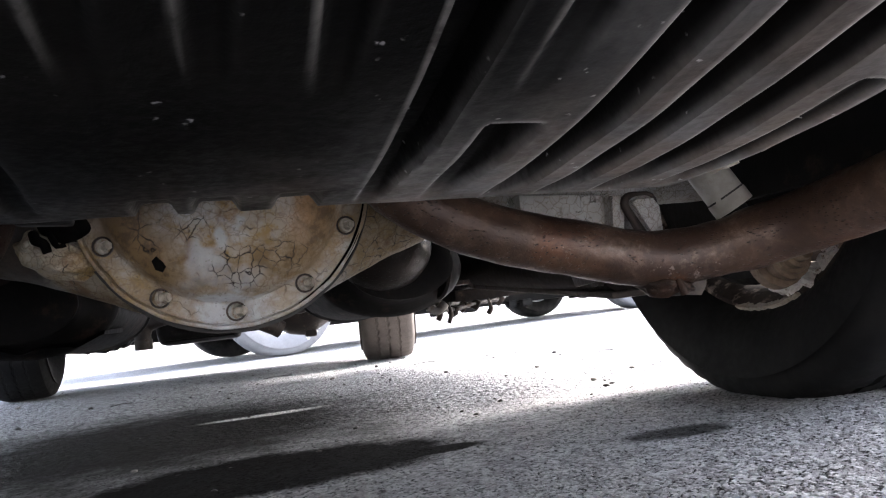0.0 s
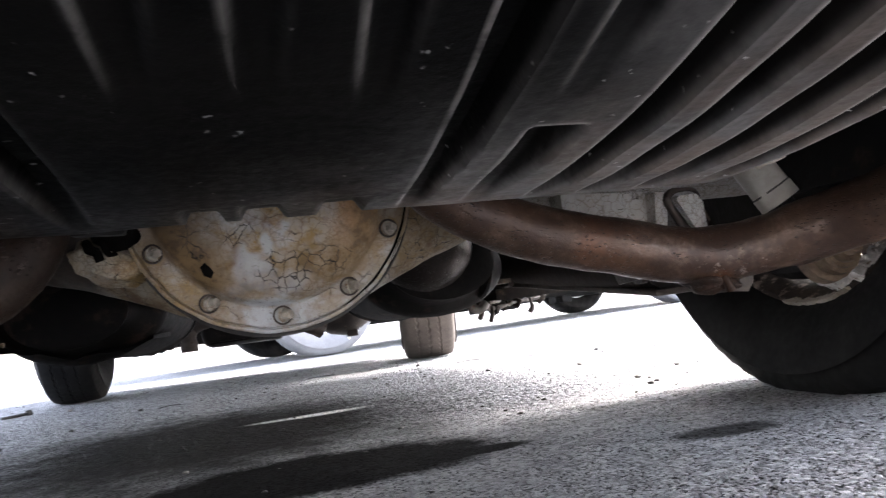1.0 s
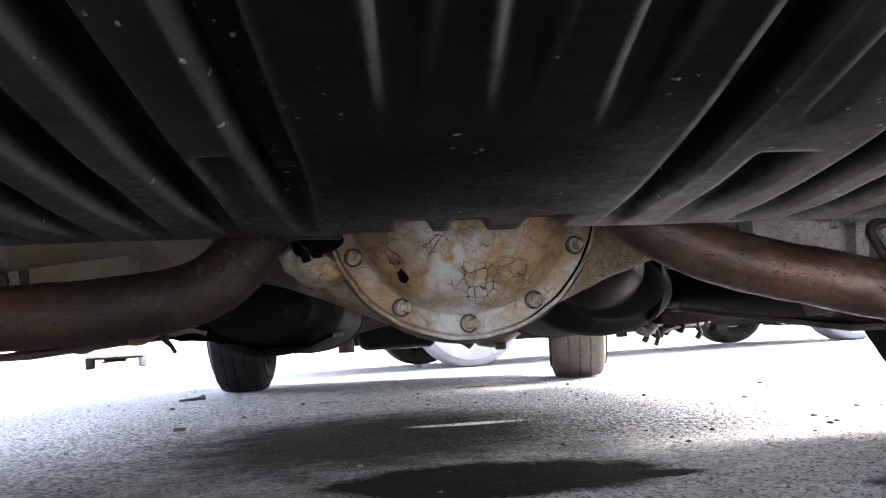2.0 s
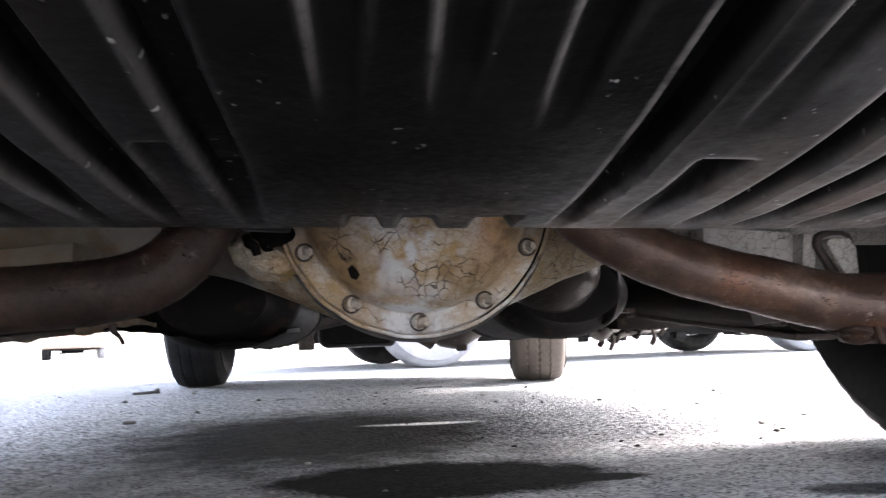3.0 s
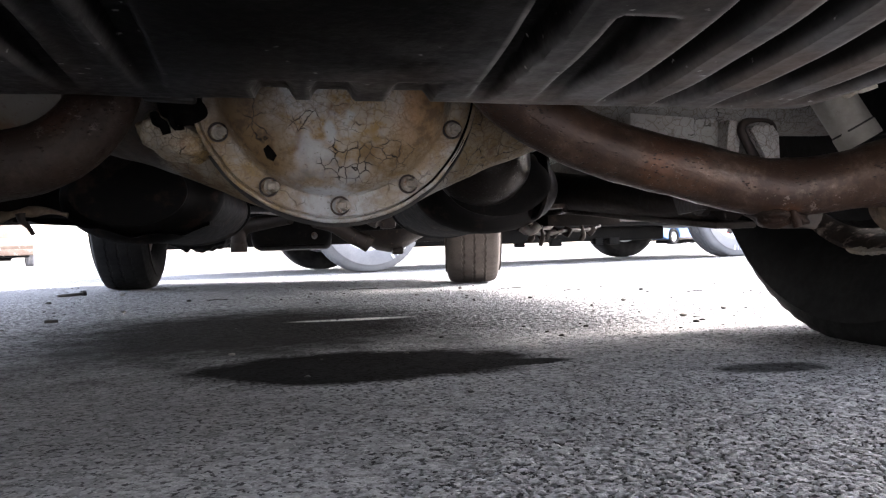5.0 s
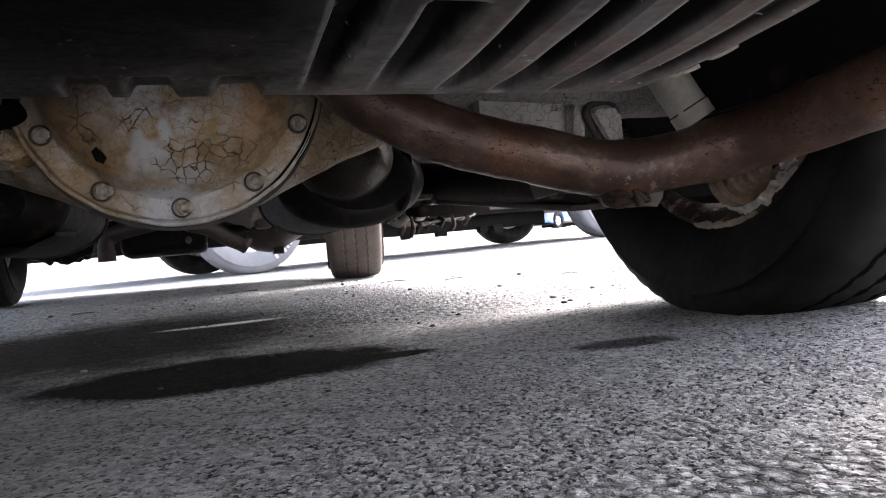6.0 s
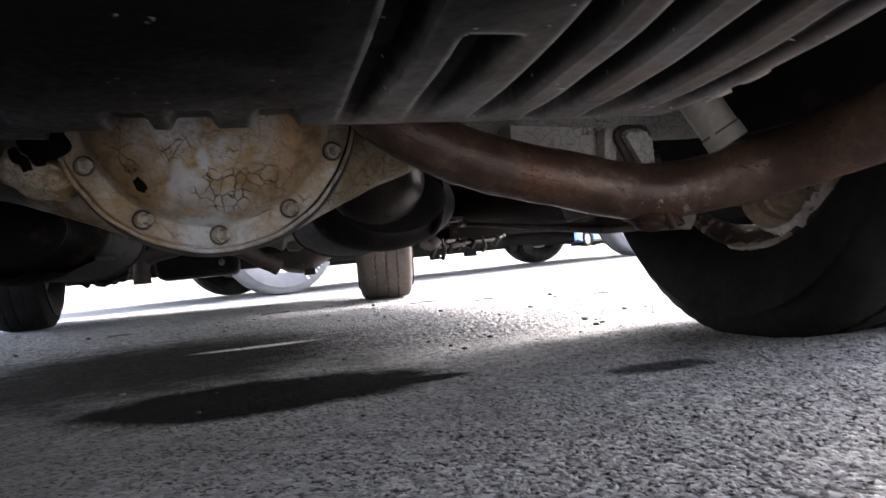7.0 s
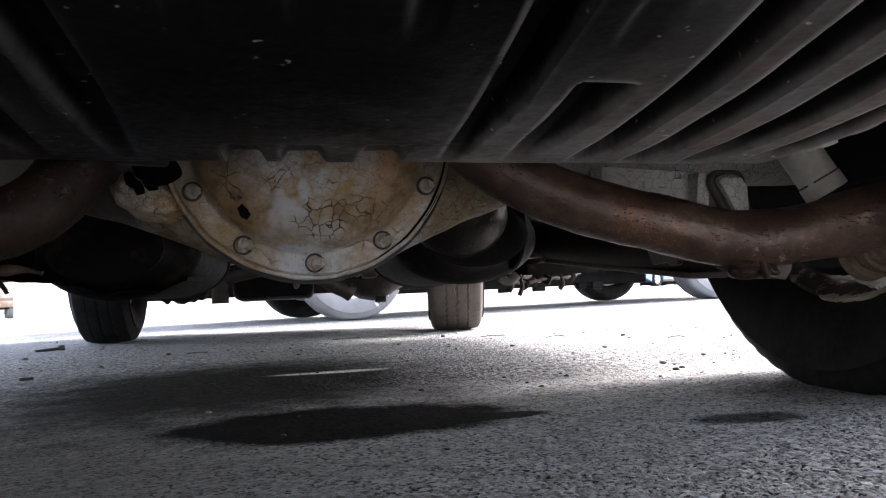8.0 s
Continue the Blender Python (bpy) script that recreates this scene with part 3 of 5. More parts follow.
def make_ground():
    xs = np.arange(-0.42, 0.8, 0.0015)
    ys = np.concatenate([np.arange(-0.46, 0.06, 0.0013), np.arange(0.06, 0.5, 0.0026)])
    xs = np.array(grow(xs[0], -1500, 0.0015)[::-1] + list(xs) + grow(xs[-1], 1500, 0.0015))
    ys = np.array(grow(ys[0], -1500, 0.0013)[::-1] + list(ys) + grow(ys[-1], 1500, 0.0026, 1.08))
    X, Y = np.meshgrid(xs, ys)
    cell = 0.0064
    gx, gy = np.floor(X / cell), np.floor(Y / cell)

    def rnd(a, b, k):
        v = np.sin(a * 127.1 + b * 311.7 + k * 74.7) * 43758.5453
        return v - np.floor(v)

    def patch(size, k):
        """Smooth noise from a coarse lattice."""
        u, v = X / size, Y / size
        iu, iv = np.floor(u), np.floor(v)
        fu, fv = u - iu, v - iv
        fu, fv = fu * fu * (3 - 2 * fu), fv * fv * (3 - 2 * fv)
        return (rnd(iu, iv, k) * (1 - fu) + rnd(iu + 1, iv, k) * fu) * (1 - fv) + (rnd(iu, iv + 1, k) * (1 - fu) + rnd(iu + 1, iv + 1, k) * fu) * fv

    first, second = np.full(X.shape, 9.0), np.full(X.shape, 9.0)
    tall, lean = np.zeros(X.shape), np.zeros(X.shape)
    for i in (-1, 0, 1):
        for j in (-1, 0, 1):
            cx, cy = gx + i, gy + j
            dx, dy = X / cell - cx - rnd(cx, cy, 1), Y / cell - cy - rnd(cx, cy, 2)
            d = np.maximum(np.abs(dx + 0.3 * dy), np.abs(dy - 0.3 * dx)) * 0.5 + np.hypot(dx, dy) * 0.5
            near = d < first
            second = np.where(near, first, np.minimum(second, d))
            first = np.where(near, d, first)
            tall = np.where(near, rnd(cx, cy, 3), tall)
            lean = np.where(near, dx * (rnd(cx, cy, 5) - 0.5) + dy * (rnd(cx, cy, 6) - 0.5), lean)
    rough = np.clip((X + 0.25) / 0.5, 0.25, 1.0) * np.clip(1.15 - 1.2 * np.hypot((X - 0.075) / 0.3, (Y - 0.115) / 0.2) ** -2, 0.3, 1.0)
    open_joint = np.clip((patch(0.011, 11) * 0.6 + patch(0.004, 12) * 0.5 - 0.52 + 0.3 * rough) * 3.0, 0, 1)
    gap = np.clip(1.5 - 1.5 * (second - first) / (0.05 + 0.2 * open_joint), 0, 1) * open_joint
    fade = np.clip((X + 0.42) / 0.05, 0, 1) * np.clip((0.8 - X) / 0.05, 0, 1) * np.clip((Y + 0.46) / 0.05, 0, 1) * np.clip((0.5 - Y) / 0.2, 0, 1)
    Z = fade * rough * (0.0008 * tall + 0.0012 * lean - 0.0013 * gap - 0.0006)
    Z += 0.0012 * np.sin(X * 9.1 + 1) * np.sin(Y * 7.3) * np.exp(-(X * X + Y * Y) / 9)
    Z += cross_fall(X, Y)
    ny, nx = X.shape
    idx = np.arange(nx * ny).reshape(ny, nx)
    quads = np.stack([idx[:-1, :-1], idx[:-1, 1:], idx[1:, 1:], idx[1:, :-1]], -1).reshape(-1, 4)
    me = bpy.data.meshes.new("ground")
    me.vertices.add(nx * ny)
    me.vertices.foreach_set("co", np.stack([X, Y, Z], -1).ravel())
    me.loops.add(quads.size)
    me.loops.foreach_set("vertex_index", quads.ravel())
    me.polygons.add(len(quads))
    me.polygons.foreach_set("loop_start", np.arange(0, quads.size, 4))
    me.polygons.foreach_set("use_smooth", np.ones(len(quads), bool))
    me.update(calc_edges=True)
    for key, values in (("grain", tall), ("gap", gap), ("near", fade)):
        me.attributes.new(key, 'FLOAT', 'POINT').data.foreach_set("value", values.ravel().astype(np.float32))
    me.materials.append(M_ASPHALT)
    return tagged(new("ground", me), "worn grey asphalt car park with oil stains", "ground", "", "structure")


make_ground()

# unseen walls added behind to block sky light from the rear and left
M_RENDER = surface("grey_wall_render", (0.16, 0.155, 0.15), (0.24, 0.235, 0.225), 0.9, 0.0, 1.5, 60.0, 0.4, 0.002)
tagged(part("light_block_south", box((20.0, 0.2, 2.8), (-8.4, -6.0, 1.4), 0.01), M_RENDER), "unseen plain grey wall added to block light", "wall", "", "structure")
tagged(part("light_block_west", box((0.2, 5.5, 2.8), (-2.6, -3.14, 1.4), 0.01), M_RENDER), "unseen plain grey wall added to block light", "wall", "", "structure")

# ---- the off-road vehicle overhead ----
truck = tagged(empty("off_road_vehicle", (0.0, 1.2, 0.0)), "dark green off-road vehicle with cracked white axle and rusty exhausts", "car")
AX, AY, AZ = 0.049, 0.1, 0.304     # centre of the rear axle


TANK_X = 0.039                      # the tank's own middle line


def tank_plain(x, y):
    """The underside of the tank without its ribs: level at the front, rising to the rear, rounded at its sides and front."""
    back = max(0.0, -0.23 - y)
    z = 0.2435 - 0.024 * (x - 0.26) + (0.363 * back * back if back < 0.27 else 0.0265 + 0.196 * (back - 0.27))
    side = min(max(0.0, (abs(x - TANK_X) - 0.385) / 0.055), 1.0)
    front = min(max(0.0, (y + 0.185) / 0.035), 1.0)
    return z + 0.03 * side * side + 0.016 * front * front


# pressed grooves: left lip, right lip, rear end, front end, depth
LONG = ((0.146, 0.171, -1.2, -0.185, 0.02), (0.253, 0.277, -1.2, -0.185, 0.021), (0.301, 0.325, -1.2, -0.178, 0.022), (0.352, 0.383, -1.2, -0.172, 0.02), (0.407, 0.428, -0.44, -0.2, 0.008),
        (-0.090, -0.065, -1.2, -0.2, 0.016), (-0.150, -0.126, -1.2, -0.19, 0.02), (-0.206, -0.178, -1.2, -0.185, 0.021), (-0.262, -0.234, -1.2, -0.18, 0.021), (-0.316, -0.292, -1.2, -0.175, 0.019),
        (-0.014, 0.012, -1.2, -0.43, 0.009), (0.038, 0.064, -1.2, -0.435, 0.009), (0.092, 0.118, -1.2, -0.425, 0.011), (0.196, 0.226, -1.2, -0.425, 0.012))
POCKETS = ((0.196, 0.231, -0.388, -0.195, 0.021), (-0.119, -0.094, -0.41, -0.28, 0.009))


def groove(x, y, lips, taper):
    """How deep a pressed groove is here: steep walls, a flat bed, and a tip that narrows towards the front."""
    x0, x1, y0, y1, depth = lips
    if not (x0 - 0.004 < x < x1 + 0.004 and y0 < y < y1):
        return 0.0
    tip = min(1.0, (y1 - y) / taper) ** 0.6
    mid, half = (x0 + x1) / 2 - (1 - tip) * (x1 - x0) * 0.3, (x1 - x0) / 2 * (0.35 + 0.65 * tip) + 0.003
    s = min(1.0, max(0.0, (half - abs(x - mid)) / (half * 0.55)))
    e = min(1.0, (y - y0) / 0.014)
    return depth * s * s * (3 - 2 * s) * e * e * (3 - 2 * e) * min(1.0, (y1 - y) / (taper * 0.8))


def tank_height(x, y):
    """The underside with its pressed grooves, pockets and the notches of the front rim."""
    z = tank_plain(x, y)
    z += max([groove(x, y, g, 0.06 if g[0] > 0.2 else 0.17) for g in LONG] + [groove(x, y, g, 0.19) for g in POCKETS])
    for c, half in ((0.0415, 0.017), (-0.002, 0.015), (0.101, 0.018)):
        if abs(x - c) < half and y > -0.25:
            z += 0.009 * min(1.0, (y + 0.25) / 0.04) * min(1.0, 1.8 * (1 - ((x - c) / half) ** 2))
    return z


def fuel_tank():
    xs = np.arange(-0.40, 0.4781, 0.0022)
    ys = np.concatenate([np.arange(-0.98, -0.5, 0.012), np.arange(-0.5, -0.1499, 0.004)])
    bm = bmesh.new()
    rows = []
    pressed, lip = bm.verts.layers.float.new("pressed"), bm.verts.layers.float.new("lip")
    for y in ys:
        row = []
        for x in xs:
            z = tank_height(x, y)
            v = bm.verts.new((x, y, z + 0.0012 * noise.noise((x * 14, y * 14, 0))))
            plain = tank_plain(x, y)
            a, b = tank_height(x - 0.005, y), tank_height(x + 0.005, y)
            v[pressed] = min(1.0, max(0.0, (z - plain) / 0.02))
            # weighted to the left lips, where the highlight is painted
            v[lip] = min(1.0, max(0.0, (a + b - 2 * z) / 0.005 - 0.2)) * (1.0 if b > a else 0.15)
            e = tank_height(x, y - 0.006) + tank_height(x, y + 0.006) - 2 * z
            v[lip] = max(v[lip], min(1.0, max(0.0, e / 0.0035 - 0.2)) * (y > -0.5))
            row.append(v)
        rows.append(row)
    for a, b in zip(rows, rows[1:]):
        for i in range(len(xs) - 1):
            bm.faces.new((a[i], b[i], b[i + 1], a[i + 1]))
    rim = [rows[0][i] for i in range(len(xs))] + [r[-1] for r in rows[1:]] + rows[-1][-2::-1] + [r[0] for r in rows[-2:0:-1]]
    prev = rim
    for out, z in ((0.005, 0.29), (0.006, 0.34), (0.0, 0.43)):
        ring = []
        for v in rim:
            dx = (v.co.x > 0.475) - (v.co.x < -0.398)
            dy = (v.co.y > -0.155) - (v.co.y < -0.975)
            ring.append(bm.verts.new((v.co.x + dx * out, v.co.y + dy * out, max(z, v.co.z + 0.004))))
        for i in range(len(rim)):
            j = (i + 1) % len(rim)
            bm.faces.new((prev[i], prev[j], ring[j], ring[i]))
        prev = ring
    bm.faces.new(prev)
    bmesh.ops.recalc_face_normals(bm, faces=bm.faces)
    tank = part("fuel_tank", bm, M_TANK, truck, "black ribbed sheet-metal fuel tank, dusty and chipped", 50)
    # seam flange along the front rim
    part("tank_flange", box((0.84, 0.006, 0.014), (TANK_X, -0.139, 0.3), 0.002), M_TANK, tank)
    # bent clip on the rim, its corners rubbed bright
    clip = part("rim_clip", box((0.04, 0.016, 0.017), (-0.082, -0.166, 0.2595), 0.004, pose(0, 0, 0, 0, 4, 0), 3), M_TANK, tank, "small bent clip on the rim")
    for dx, dz, a in ((-0.019, -0.001, 20), (0.018, 0.004, -30), (0.002, 0.007, 85)):
        part("bare_edge", tube([(-0.082 + dx, -0.1755, 0.2595 + dz - 0.004), (-0.082 + dx + 0.0015, -0.176, 0.2595 + dz + 0.003)], 0.0013, 8, 0.002, 0.0012), M_BOLT, clip)
    # frayed old sealant along the right rim
    for x, y, z, l in ((0.474, -0.262, 0.2555, 0.011), (0.476, -0.248, 0.2565, 0.013), (0.466, -0.222, 0.2495, 0.010), (0.462, -0.212, 0.2485, 0.007)):
        part("sealant", tube([(x - l, y + 0.006, z + 0.001), (x - l * 0.4, y + 0.003, z - 0.003), (x, y, z - 0.002), (x + l * 0.6, y - 0.006, z + 0.001)], 0.0025, 8, 0.0025, 0.004), M_BOLT, tank)


fuel_tank()


def rear_axle():
    prof = []
    for i in range(-21, 22):
        x = i * 0.014
        d = abs(x)
        if d < 0.1:
            h = 0.138 - 2.4 * d * d
        elif d < 0.28:
            t = (d - 0.1) / 0.18
            h = 0.114 - (0.114 - 0.049) * (0.35 * t * (2 - t) + 0.65 * t)
        else:
            h = 0.047
        prof.append((x, h))
    bm = lathe(prof, 48, Matrix.Translation((AX, AY, AZ)), lambda i, k, x, r: (x, r))
    for v in bm.verts:              # shallower to the rear than it is tall, with a rough cast skin
        d = abs(v.co.x - AX)
        if v.co.y < AY:
            v.co.y = AY + (v.co.y - AY) * (1.0 if d > 0.24 else 0.72 + 0.28 * (d / 0.24) ** 3)
        if v.co.y < 0.012 and d < 0.14:
            v.co.y = 0.012
        v.co += (v.co - Vector((v.co.x, AY, AZ))).normalized() * 0.002 * noise.noise(v.co * 30)
    axle = part("axle_housing", bm, M_CAST, truck, "cast axle housing with cracked stained paint", 50)
    for s in (-1, 1):
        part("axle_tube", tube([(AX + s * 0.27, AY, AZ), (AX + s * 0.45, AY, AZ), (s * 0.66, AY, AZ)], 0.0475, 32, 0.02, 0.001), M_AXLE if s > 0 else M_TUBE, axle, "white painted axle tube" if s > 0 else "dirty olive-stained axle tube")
    # the cover: flange, groove, step and dome, facing the rear
    m = Matrix.Translation((AX, 0, AZ)) @ pose(0, 0, 0, 0, 0, -90)
    prof = [(-0.012, 0.1415), (0.002, 0.1437), (0.0095, 0.1437), (0.0108, 0.1425), (0.0108, 0.1402), (0.0085, 0.1392), (0.0058, 0.1388), (0.0058, 0.138), (0.009, 0.1372), (0.0095, 0.1345), (0.0095, 0.1195), (0.0105, 0.1175), (0.019, 0.1145), (0.027, 0.1105), (0.034, 0.103), (0.04, 0.088), (0.0435, 0.066), (0.0455, 0.04), (0.046, 0.002)]

    def dent(i, k, x, r):
        a = 2 * math.pi * k / 120
        if i > 10:
            x += 0.0016 * noise.noise((r * math.cos(a) * 22, r * math.sin(a) * 22, 3))
        return x, r + (0.0012 * noise.noise((math.cos(a) * 6, math.sin(a) * 6, 0)) if i < 10 else 0)

    cover = part("differential_cover", lathe(prof, 120, m, dent), M_COVER, axle, "round cover of cracked white paint stained with rust", 60)
    part("gasket", lathe([(-0.016, 0.1), (-0.016, 0.147), (-0.0115, 0.1475), (-0.0115, 0.1)], 96, m), M_DARKBIT, axle, "dark gasket seam")
    for k in range(11):
        a = radians(-90 + 360 / 11 * k)
        at = (AX + 0.1265 * math.cos(a), -0.0095, AZ + 0.127 * math.sin(a))
        part("bolt_ring", lathe([(-0.002, 0.0078), (-0.002, 0.0099), (0.0026, 0.0096), (0.003, 0.0085), (0.0026, 0.0078)], 24, Matrix.Translation(at) @ pose(0, 0, 0, 0, 0, -90), closed=True), M_BROWN, axle)
        part("cover_bolt", hex_bolt(at, 0.0052, 0.0085), M_BOLT, axle)
    # dark seam that opens along the right of the flange
    arc = [(AX + 0.1412 * math.cos(radians(a)), -0.0075, AZ + 0.1412 * math.sin(radians(a))) for a in range(-72, 12, 6)]
    part("open_seam", tube(arc, lambda t: 0.001 + 0.0024 * math.sin(math.pi * t) ** 0.6, 10, 0.006, 0.0012), M_HOLE, axle, "dark open seam")
    # a chip bare of paint
    chip = bmesh.new()
    spots = [(0.005, 0.0015), (0.0075, -0.003), (0.004, -0.008), (-0.002, -0.005), (-0.0045, 0.003), (0.0, 0.007)]
    a = [chip.verts.new((-0.017 + x, -0.0405, 0.2275 + z)) for x, z in spots]
    b = [chip.verts.new((-0.017 + x, -0.03, 0.2275 + z)) for x, z in spots]
    chip.faces.new(a), chip.faces.new(b[::-1])
    for i in range(6):
        chip.faces.new((a[i], b[i], b[(i + 1) % 6], a[(i + 1) % 6]))
    bmesh.ops.recalc_face_normals(chip, faces=chip.faces)
    part("paint_chip", chip, M_HOLE, axle, "dark bare chip in the paint")
    # knobbly casting at the end of the left wing
    lump = bmesh.new()
    bmesh.ops.create_icosphere(lump, subdivisions=5, radius=1.0)
    for v in lump.verts:
        v.co *= 1 + 0.22 * noise.noise(v.co * 1.6 + Vector((5, 2, 1))) + 0.07 * noise.noise(v.co * 5)
        v.co = Vector((-0.108 + v.co.x * 0.036 + v.co.z * 0.006, 0.016 + v.co.y * 0.026, 0.2485 + v.co.z * 0.021 - v.co.x * 0.011))
    part("casting_end", lump, M_BLOCK, axle, "knobbly rust-stained casting end")
    for x, z, r in ((-0.128, 0.262, 0.0105), (-0.105, 0.265, 0.009)):
        lug = bmesh.new()
        bmesh.ops.create_icosphere(lug, subdivisions=4, radius=r)
        for v in lug.verts:
            v.co += v.co.normalized() * 0.004 * noise.noise(v.co * 110 + Vector((x * 50, 0, 0)))
        part("casting_lug", moved(lug, Matrix.Translation((x, -0.002, z))), M_BLOCK, axle)
    blob = bmesh.new()
    bmesh.ops.create_icosphere(blob, subdivisions=4, radius=0.018)
    for v in blob.verts:
        v.co += v.co.normalized() * 0.007 * noise.noise(v.co * 75)
        v.co.x *= 1.3
    part("rubber_boot", moved(blob, Matrix.Translation((-0.096, -0.006, 0.277))), M_HOLE, axle, "black rubber boot")
    for pts in ([(-0.125, -0.008, 0.27), (-0.122, -0.012, 0.262), (-0.116, -0.012, 0.259), (-0.113, -0.01, 0.25)], [(-0.108, -0.012, 0.266), (-0.104, -0.014, 0.255), (-0.097, -0.013, 0.256)]):
        part("torn_rubber", tube(pts, 0.0035, 8, 0.003, 0.003), M_HOLE, axle, "torn strip of black rubber")
    # breather elbow and dark bracket above the left flange
    part("vent_hose", tube([(-0.09, 0.0, 0.285), (-0.085, -0.02, 0.3), (-0.06, -0.03, 0.31), (-0.03, -0.02, 0.34)], 0.012, 12), M_DARKBIT, axle)
    # drum brakes with backing plates at both ends
    for s in (-1, 1):
        mm = Matrix.Translation((0.0, 0.078, 0.338))
        part("backing_plate", lathe([(s * 0.668, 0.05), (s * 0.67, 0.12), (s * 0.682, 0.19), (s * 0.7, 0.2), (s * 0.714, 0.05)], 48, mm, closed=True), M_CHASSIS, axle)
        part("brake_drum", lathe([(s * 0.715, 0.05), (s * 0.717, 0.178), (s * 0.73, 0.182), (s * 0.735, 0.178), (s * 0.79, 0.178), (s * 0.8, 0.16), (s * 0.805, 0.05)], 48, mm, closed=True), M_BROWN, axle)
        turned = Matrix.Translation((s * 0.668, -0.036, 0.1685)) @ pose(0, 0, 0, -8, 0, 0) @ pose(0, 0, 0, 0, 0, 90 - s * 4) @ Matrix.Scale(0.8, 4)
        steps = [(-0.03, 0.002), (-0.03, 0.011), (-0.026, 0.013), (-0.014, 0.013), (-0.013, 0.02), (-0.002, 0.021), (-0.001, 0.026), (0.006, 0.027), (0.007, 0.033), (0.018, 0.034), (0.02, 0.029), (0.03, 0.029), (0.031, 0.04), (0.05, 0.041), (0.052, 0.03), (0.07, 0.002)]
        part("wheel_cylinder", lathe(steps, 28, turned, lambda i, k, x, r: (x, r + 0.0012 * noise.noise((k * 0.9, i * 1.3, s)))), M_CYL, axle, "dusty tan stepped brake cylinder")
        # pale bare crescent along the foot of the rim, and crumpled loose scale beside it
        lip, n = bmesh.new(), 30
        rows = []
        for k in range(n + 1):
            t = k / n
            a, w = radians(-100 + 30 * t), max(0.02, math.sin(math.pi * t)) ** 0.7
            ring = []
            for x, r in ((0.69, 0.234), (0.69 + 0.022 * w, 0.234 - 0.009 * w), (0.69 + 0.05 * w, 0.234 - 0.016 * w), (0.693 + 0.05 * w, 0.237 - 0.016 * w), (0.694, 0.238)):
                r += 0.0022 * noise.noise((x * 60, k * 0.5, s))
                ring.append(lip.verts.new((s * x, 0.078 - r * math.cos(a), 0.343 + r * math.sin(a))))
            rows.append(ring)
        for r0, r1 in zip(rows, rows[1:]):
            for k in range(5):
                lip.faces.new((r0[k], r0[(k + 1) % 5], r1[(k + 1) % 5], r1[k]))
        lip.faces.new(rows[0]), lip.faces.new(rows[-1][::-1])
        bmesh.ops.recalc_face_normals(lip, faces=lip.faces)
        part("rim_scale", lip, M_SCALE, axle, "pale cracked scale on the rim")
        for k in range(13):
            t = k / 12
            a = radians(-80 + 40 * t + random.uniform(-2, 2))
            flake = bmesh.new()
            bmesh.ops.create_icosphere(flake, subdivisions=3, radius=random.uniform(0.008, 0.014) * (1.15 - 0.5 * t))
            for v in flake.verts:
                v.co += v.co.normalized() * (0.008 * noise.noise(v.co * 95 + Vector((k, s, 0))) + 0.003 * noise.noise(v.co * 300))
                v.co.z *= 0.42
            r = random.uniform(0.208, 0.226)
            part("rust_flake", moved(flake, Matrix.Translation((s * random.uniform(0.69, 0.715), 0.078 - r * math.cos(a), 0.343 + r * math.sin(a))) @ pose(0, 0, 0, 37 * k, 30, 50 * k)), M_FLAKE, axle, "pale flaking scale", 0)
    return axle


rear_axle()


